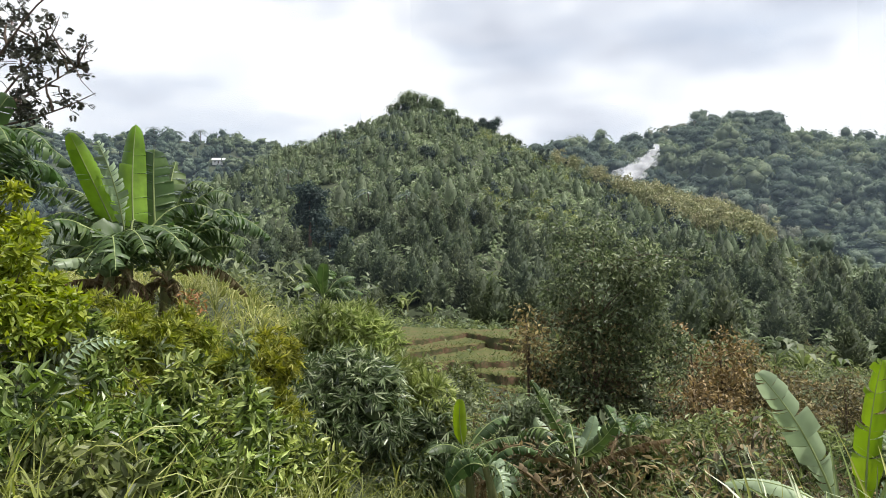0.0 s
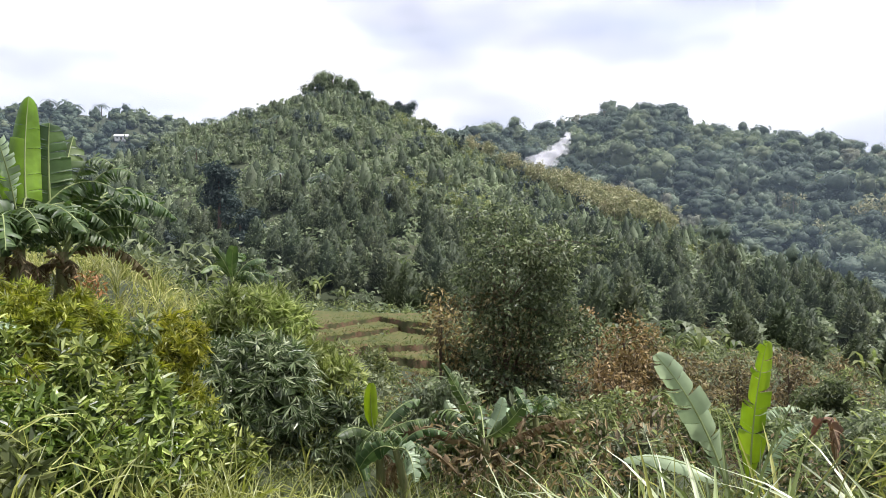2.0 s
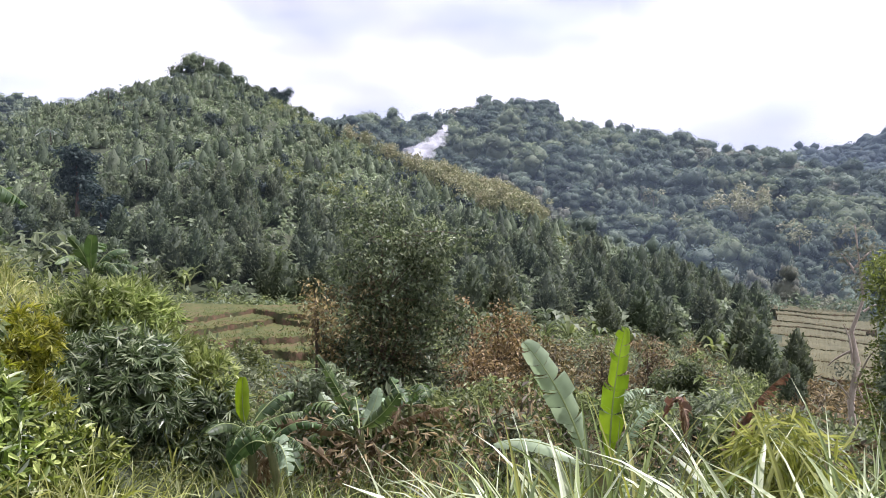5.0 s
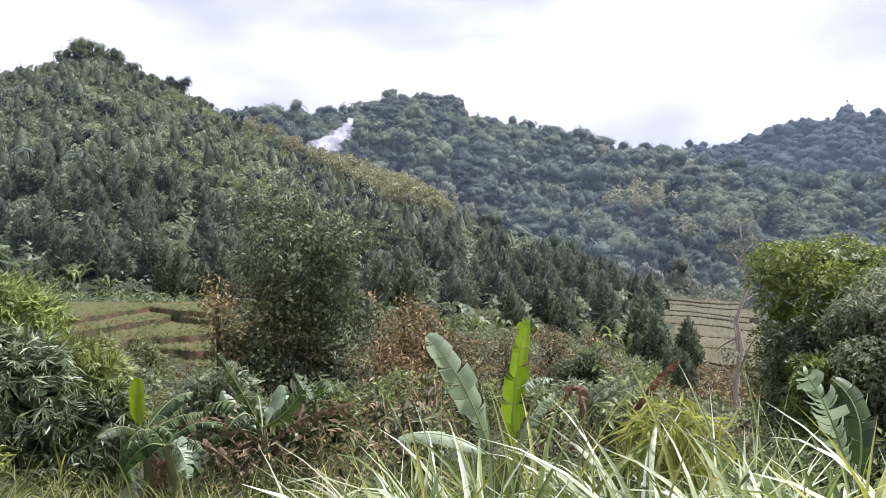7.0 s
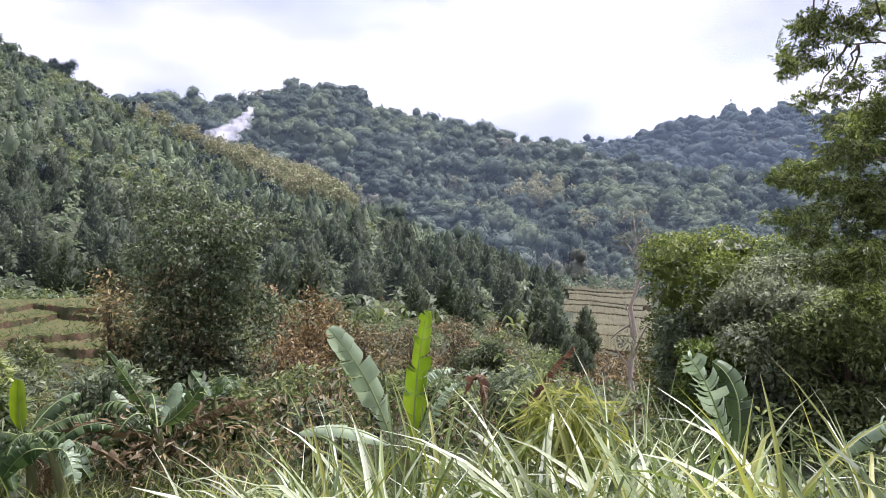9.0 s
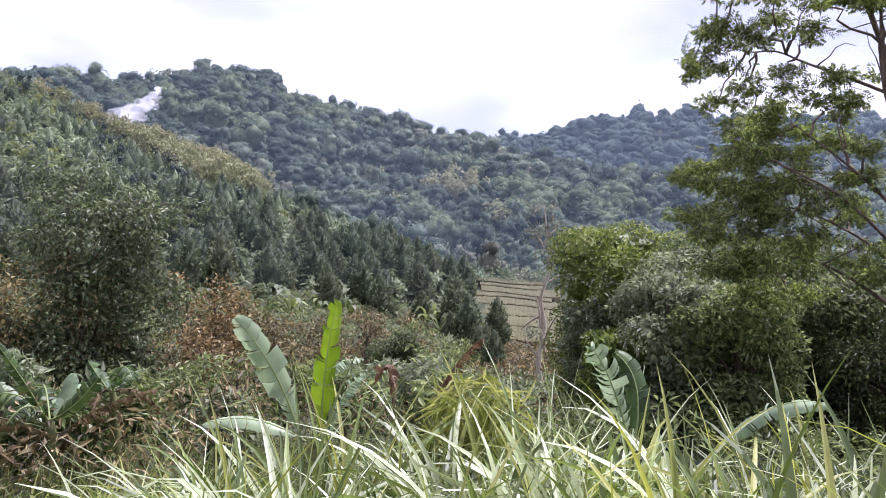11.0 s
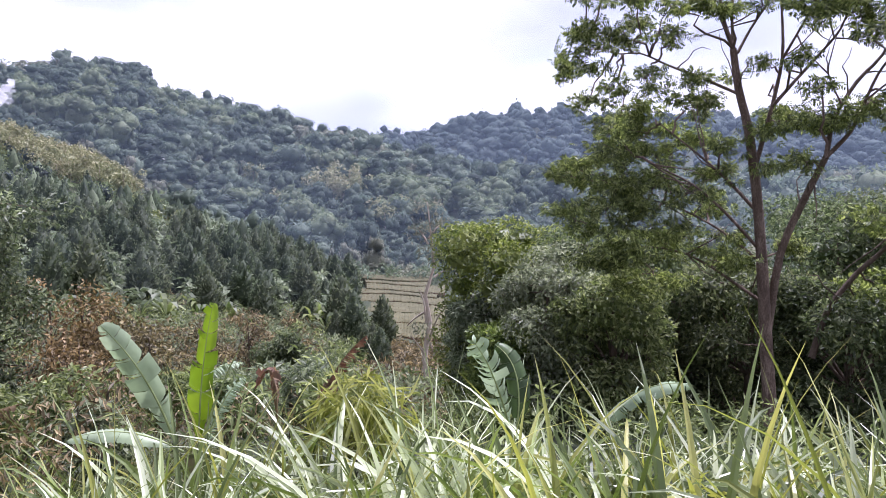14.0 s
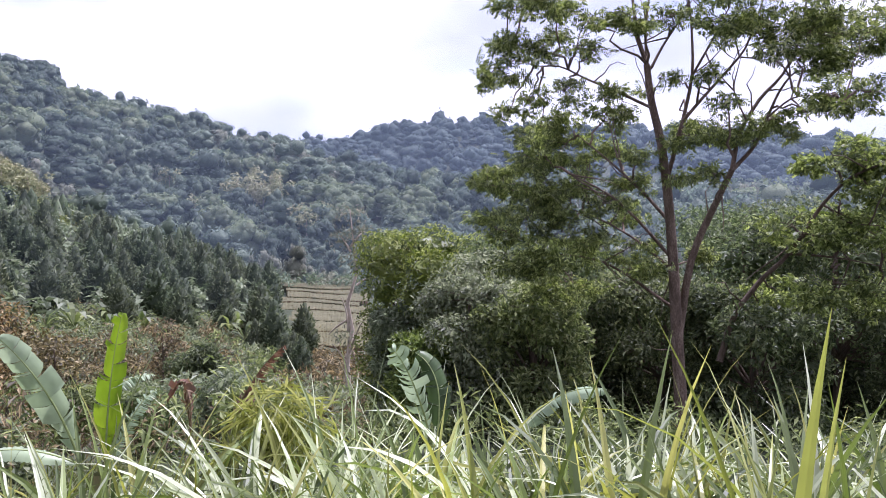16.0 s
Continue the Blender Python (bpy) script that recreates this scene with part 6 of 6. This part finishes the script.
pads_tree("acacia_tree", 26, 46.0, [
    (0.2, 0.14, (46, -10.3, 46.8, -6.8, 48.6, -4.2)), (0.14, 0.05, (48.6, -4.2, 50.4, -2.3, 52.3, 1.3, 54, 3.2, 56.6, 4.3)),
    (0.09, 0.03, (50.4, -2.3, 53.2, -2.4, 55.9, -2.9)), (0.05, 0.02, (52.3, 1.3, 53.8, -0.1, 55.8, -0.2))], [
    (52.6, 4.2, 40), (54.6, 4.7, 44), (56.2, 3.9, 44), (55, 2.4, 40), (53.8, -0.1, 44), (55.8, -1, 50), (52.1, -1.1, 40), (49.7, -5.2, 44), (53.2, -4.2, 50), (55.9, -4.7, 50), (50.3, -0.3, 36)],
    0.021, 2400, 0.22, 0.075, M_ACACIA, M_BARK, "leaning acacia with a thin crooked trunk", 6)

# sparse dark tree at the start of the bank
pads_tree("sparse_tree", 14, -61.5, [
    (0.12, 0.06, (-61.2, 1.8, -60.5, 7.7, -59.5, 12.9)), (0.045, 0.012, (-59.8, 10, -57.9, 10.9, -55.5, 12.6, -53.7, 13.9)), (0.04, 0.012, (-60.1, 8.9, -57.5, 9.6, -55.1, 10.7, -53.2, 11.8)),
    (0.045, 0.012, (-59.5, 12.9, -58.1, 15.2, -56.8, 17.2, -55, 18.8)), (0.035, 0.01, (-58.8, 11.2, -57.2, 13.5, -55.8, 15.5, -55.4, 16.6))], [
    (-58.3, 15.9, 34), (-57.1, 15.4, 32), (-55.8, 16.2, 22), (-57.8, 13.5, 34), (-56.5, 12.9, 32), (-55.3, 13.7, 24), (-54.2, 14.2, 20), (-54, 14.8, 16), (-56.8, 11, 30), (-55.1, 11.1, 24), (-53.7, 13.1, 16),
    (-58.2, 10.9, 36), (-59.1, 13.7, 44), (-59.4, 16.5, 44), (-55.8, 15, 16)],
    0.0108, 520, 0.11, 0.05, M_SILHOUETTE, M_BARK, "sparse tree against the sky, its leaves coloured as a dark outline", 8, flat=0.8, depth=0.5)

# ---- house on the far hill ----
def house(place, turn):
    root = thing("far_house", place, "small white-walled house with a pale metal roof on the far hill", "house")
    root.rotation_euler = (0, 0, turn)
    w, dpt, h = 9.0, 6.0, 2.8

    def box(x0, x1, y0, y1, z0, z1):
        V = [(x, y, z) for x in (x0, x1) for y in (y0, y1) for z in (z0, z1)]
        return V, [(0, 1, 3, 2), (4, 6, 7, 5), (0, 4, 5, 1), (2, 3, 7, 6), (0, 2, 6, 4), (1, 5, 7, 3)]
    part("wall", Geo().add(*box(-w / 2, w / 2, -dpt / 2, dpt / 2, -1, h)), M_PLASTER, root)
    ridge_z = h + 1.7
    for side in (1, -1):
        V = []
        for x in (-w / 2 - 0.6, w / 2 + 0.6):
            for yy, zz in ((side * (dpt / 2 + 0.7), h - 0.25), (0, ridge_z)):
                V += [(x, yy, zz), (x, yy, zz + 0.12)]
        part("roof", Geo().add(V, [(0, 1, 3, 2), (4, 6, 7, 5), (0, 4, 5, 1), (2, 3, 7, 6), (0, 2, 6, 4), (1, 5, 7, 3)]), M_TIN, root)
    for x in (-2.6, 2.6):
        part("window", Geo().add(*box(x - 0.6, x + 0.6, -dpt / 2 - 0.06, -dpt / 2 + 0.02, 0.9, 2.0)), M_DARKGLASS, root)
    part("door", Geo().add(*box(-0.5, 0.5, -dpt / 2 - 0.06, -dpt / 2 + 0.02, 0, 2.05)), M_BARK, root)


house(spot(-44.7, 592, 0.4), radians(38))

# ---- wood smoke rising behind the shoulder of the hill ----
q = np.random.default_rng(21)
g = Geo()
path = curve(station(-13.3, 5.9, 345), station(-12.2, 6.4, 345), station(-11.4, 8.1, 345), 44)
for k in range(130):
    f = (k / 129) ** 1.5
    r = (2.2 - 1.2 * f) * (0.4 + 0.8 * q.random())
    c = path[int(f * 43)] + q.normal(size=3) * (2.3 - 1.5 * f) * (1.1, 0.6, 0.65)
    g.add(*blob(c, (r * 1.2, r * 0.8, r * 0.8), 0.16, 900 + k, 7, 10))
stuff("smoke", g, M_SMOKE, "thin white wood smoke drifting up behind the hill", "smoke", smooth=True).visible_shadow = False

# ---- near-clear bluish sheets that stand in for distance haze behind the cedar hill and before the far hills ----
def haze_sheet(b0, b1, reach, top, label, veil_mat=M_HAZE):
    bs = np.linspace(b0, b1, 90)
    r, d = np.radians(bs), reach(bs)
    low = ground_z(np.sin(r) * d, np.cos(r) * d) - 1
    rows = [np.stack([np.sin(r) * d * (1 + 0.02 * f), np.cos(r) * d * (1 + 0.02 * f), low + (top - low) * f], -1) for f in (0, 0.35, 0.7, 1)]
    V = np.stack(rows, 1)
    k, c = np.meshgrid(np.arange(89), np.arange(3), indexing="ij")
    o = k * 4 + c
    stuff("distance_haze_sheet", Geo().add(V.reshape(-1, 3), np.stack([o, o + 4, o + 5, o + 1], -1).reshape(-1, 4)), veil_mat, label, "haze", smooth=True)


haze_sheet(-30, 70, lambda b: np.maximum(crest_of(MAIN, b)[0] + 26, 203), 190, "clear bluish sheet in place of distance haze behind the cedar hill")
haze_sheet(2, 70, lambda b: crest_of(EAST, b)[0] + 40, 260, "clear bluish sheet in place of haze before the distant range")
haze_sheet(-66, 70, lambda b: np.interp(b, MAIN.foot_b, MAIN.foot_d) + 6, 110, "faint clear sheet in place of haze at the foot of the cedar hill", M_HAZE_THIN)
haze_sheet(-72, -34, lambda b: 0 * b + 430, 220, "clear bluish sheet in place of haze before the far hill")

# ---- grass ----
def grass_blades(b0, b1, d0, d1, n, length, width, seed, lift=None, stiff=1.0, seg=8):
    """Long arching blades in clumps, folded down the middle."""
    q = np.random.default_rng(seed)
    m = n // 10
    rad = np.sqrt(d0 ** 2 + (d1 ** 2 - d0 ** 2) * q.random(m))
    deg = b0 + (b1 - b0) * q.random(m)
    br = np.radians(deg)
    clump = np.repeat(np.stack([np.sin(br) * rad, np.cos(br) * rad], -1), 10, axis=0) + q.normal(size=(m * 10, 2)) * 0.05 * (length / 1.5)
    N = len(clump)
    z = ground_z(clump[:, 0], clump[:, 1])
    tall = 0.7 + 0.45 * q.random(m)
    if lift is not None:
        tall *= np.interp(deg, *lift)
    a, L = q.random(N) * 6.28, length * (0.55 + 0.6 * q.random(N)) * np.repeat(tall, 10)
    out = np.stack([np.cos(a), np.sin(a), 0 * a], -1)
    lean, bend = (0.06 + 0.3 * q.random(N)) / stiff, (0.35 + 3.1 * q.random(N)) / stiff
    W = width * (0.45 + 0.8 * q.random(N))
    S = unit(np.cross(out, [0, 0, 1.0]) + q.normal(size=(N, 3)) * 0.5)
    pos, rows = np.concatenate([clump, z[:, None] - 0.05], 1), []
    for k in range(seg + 1):
        u = k / seg
        th = lean + bend * u ** 1.9
        dirn = out * np.sin(th)[:, None] + np.array([0, 0, 1.0]) * np.cos(th)[:, None]
        if k:
            pos = pos + dirn * (L / seg)[:, None]
        w = (W * min(1, 0.4 + 1.7 * u) * (1 - u ** 1.6) + 0.001)[:, None]
        nrm = np.cross(S, dirn)
        rows.append(np.stack([pos - S * w / 2 + nrm * w * 0.2, pos, pos + S * w / 2 + nrm * w * 0.2], 1))
    V = np.stack(rows, 1)
    i, k, c = np.meshgrid(np.arange(N), np.arange(seg), np.arange(2), indexing="ij")
    o = (i * (seg + 1) + k) * 3 + c
    return V.reshape(-1, 3), np.stack([o, o + 1, o + 4, o + 3], -1).reshape(-1, 4)


rise = ([-36, -22, -14, -8, 0, 6, 14, 18, 24, 30, 42, 50, 62], [0.58, 0.66, 0.78, 1.0, 1.1, 0.88, 0.98, 1.04, 1.0, 1.04, 1.0, 0.97, 0.97])
g = Geo().add(*grass_blades(-36, 62, 3.0, 5.2, 3400, 1.42, 0.078, 1, rise))
g.add(*grass_blades(-20, 62, 3.0, 4.8, 900, 1.5, 0.098, 14, rise, stiff=0.8))
g.add(*grass_blades(-13, 62, 3.0, 5.2, 420, 1.35, 0.035, 4, rise, stiff=2.0))
stuff("elephant_grass", Geo().add(*grass_blades(-16, 62, 3.0, 4.8, 520, 1.45, 0.06, 24, rise, stiff=1.3)), M_BLADE_GREEN, "fresh green blades among the tall grass along the path", "grass")
stuff("elephant_grass", g, M_BLADE, "tall arching light green elephant grass along the path", "grass")
g = Geo().add(*grass_blades(-60, -10, 3.0, 5.5, 1000, 0.9, 0.03, 2, seg=6))
g.add(*grass_blades(-62, -38, 5.0, 11, 1800, 0.95, 0.028, 8, seg=6))
g.add(*grass_blades(-40, -6, 4.8, 7.0, 2400, 0.98, 0.034, 28, seg=6))
stuff("path_grass", g, M_BLADE_GREEN, "shorter green grass along the path", "grass")
g = Geo().add(*grass_blades(-64, -31, 11, 26, 5000, 1.15, 0.045, 3, seg=4))
stuff("bank_grass", g, M_BANKGRASS, "yellowish tall grass on the rising bank", "grass")
g = Geo().add(*grass_blades(4, 60, 5.4, 9, 1000, 0.95, 0.04, 5, seg=5))
g.add(*grass_blades(-40, 4, 4.6, 13, 4000, 0.8, 0.03, 6, seg=5))
stuff("slope_grass", g, M_SLOPE, "rank grass on the slope below the path", "grass")
g = Geo().add(*grass_blades(50, 57, 2.3, 2.6, 60, 1.5, 0.07, 7, stiff=1.7))
stuff("broad_grass_tuft", g, M_BLADE_GREEN, "broad stiff blades of a grass tuft close to the path", "grass")
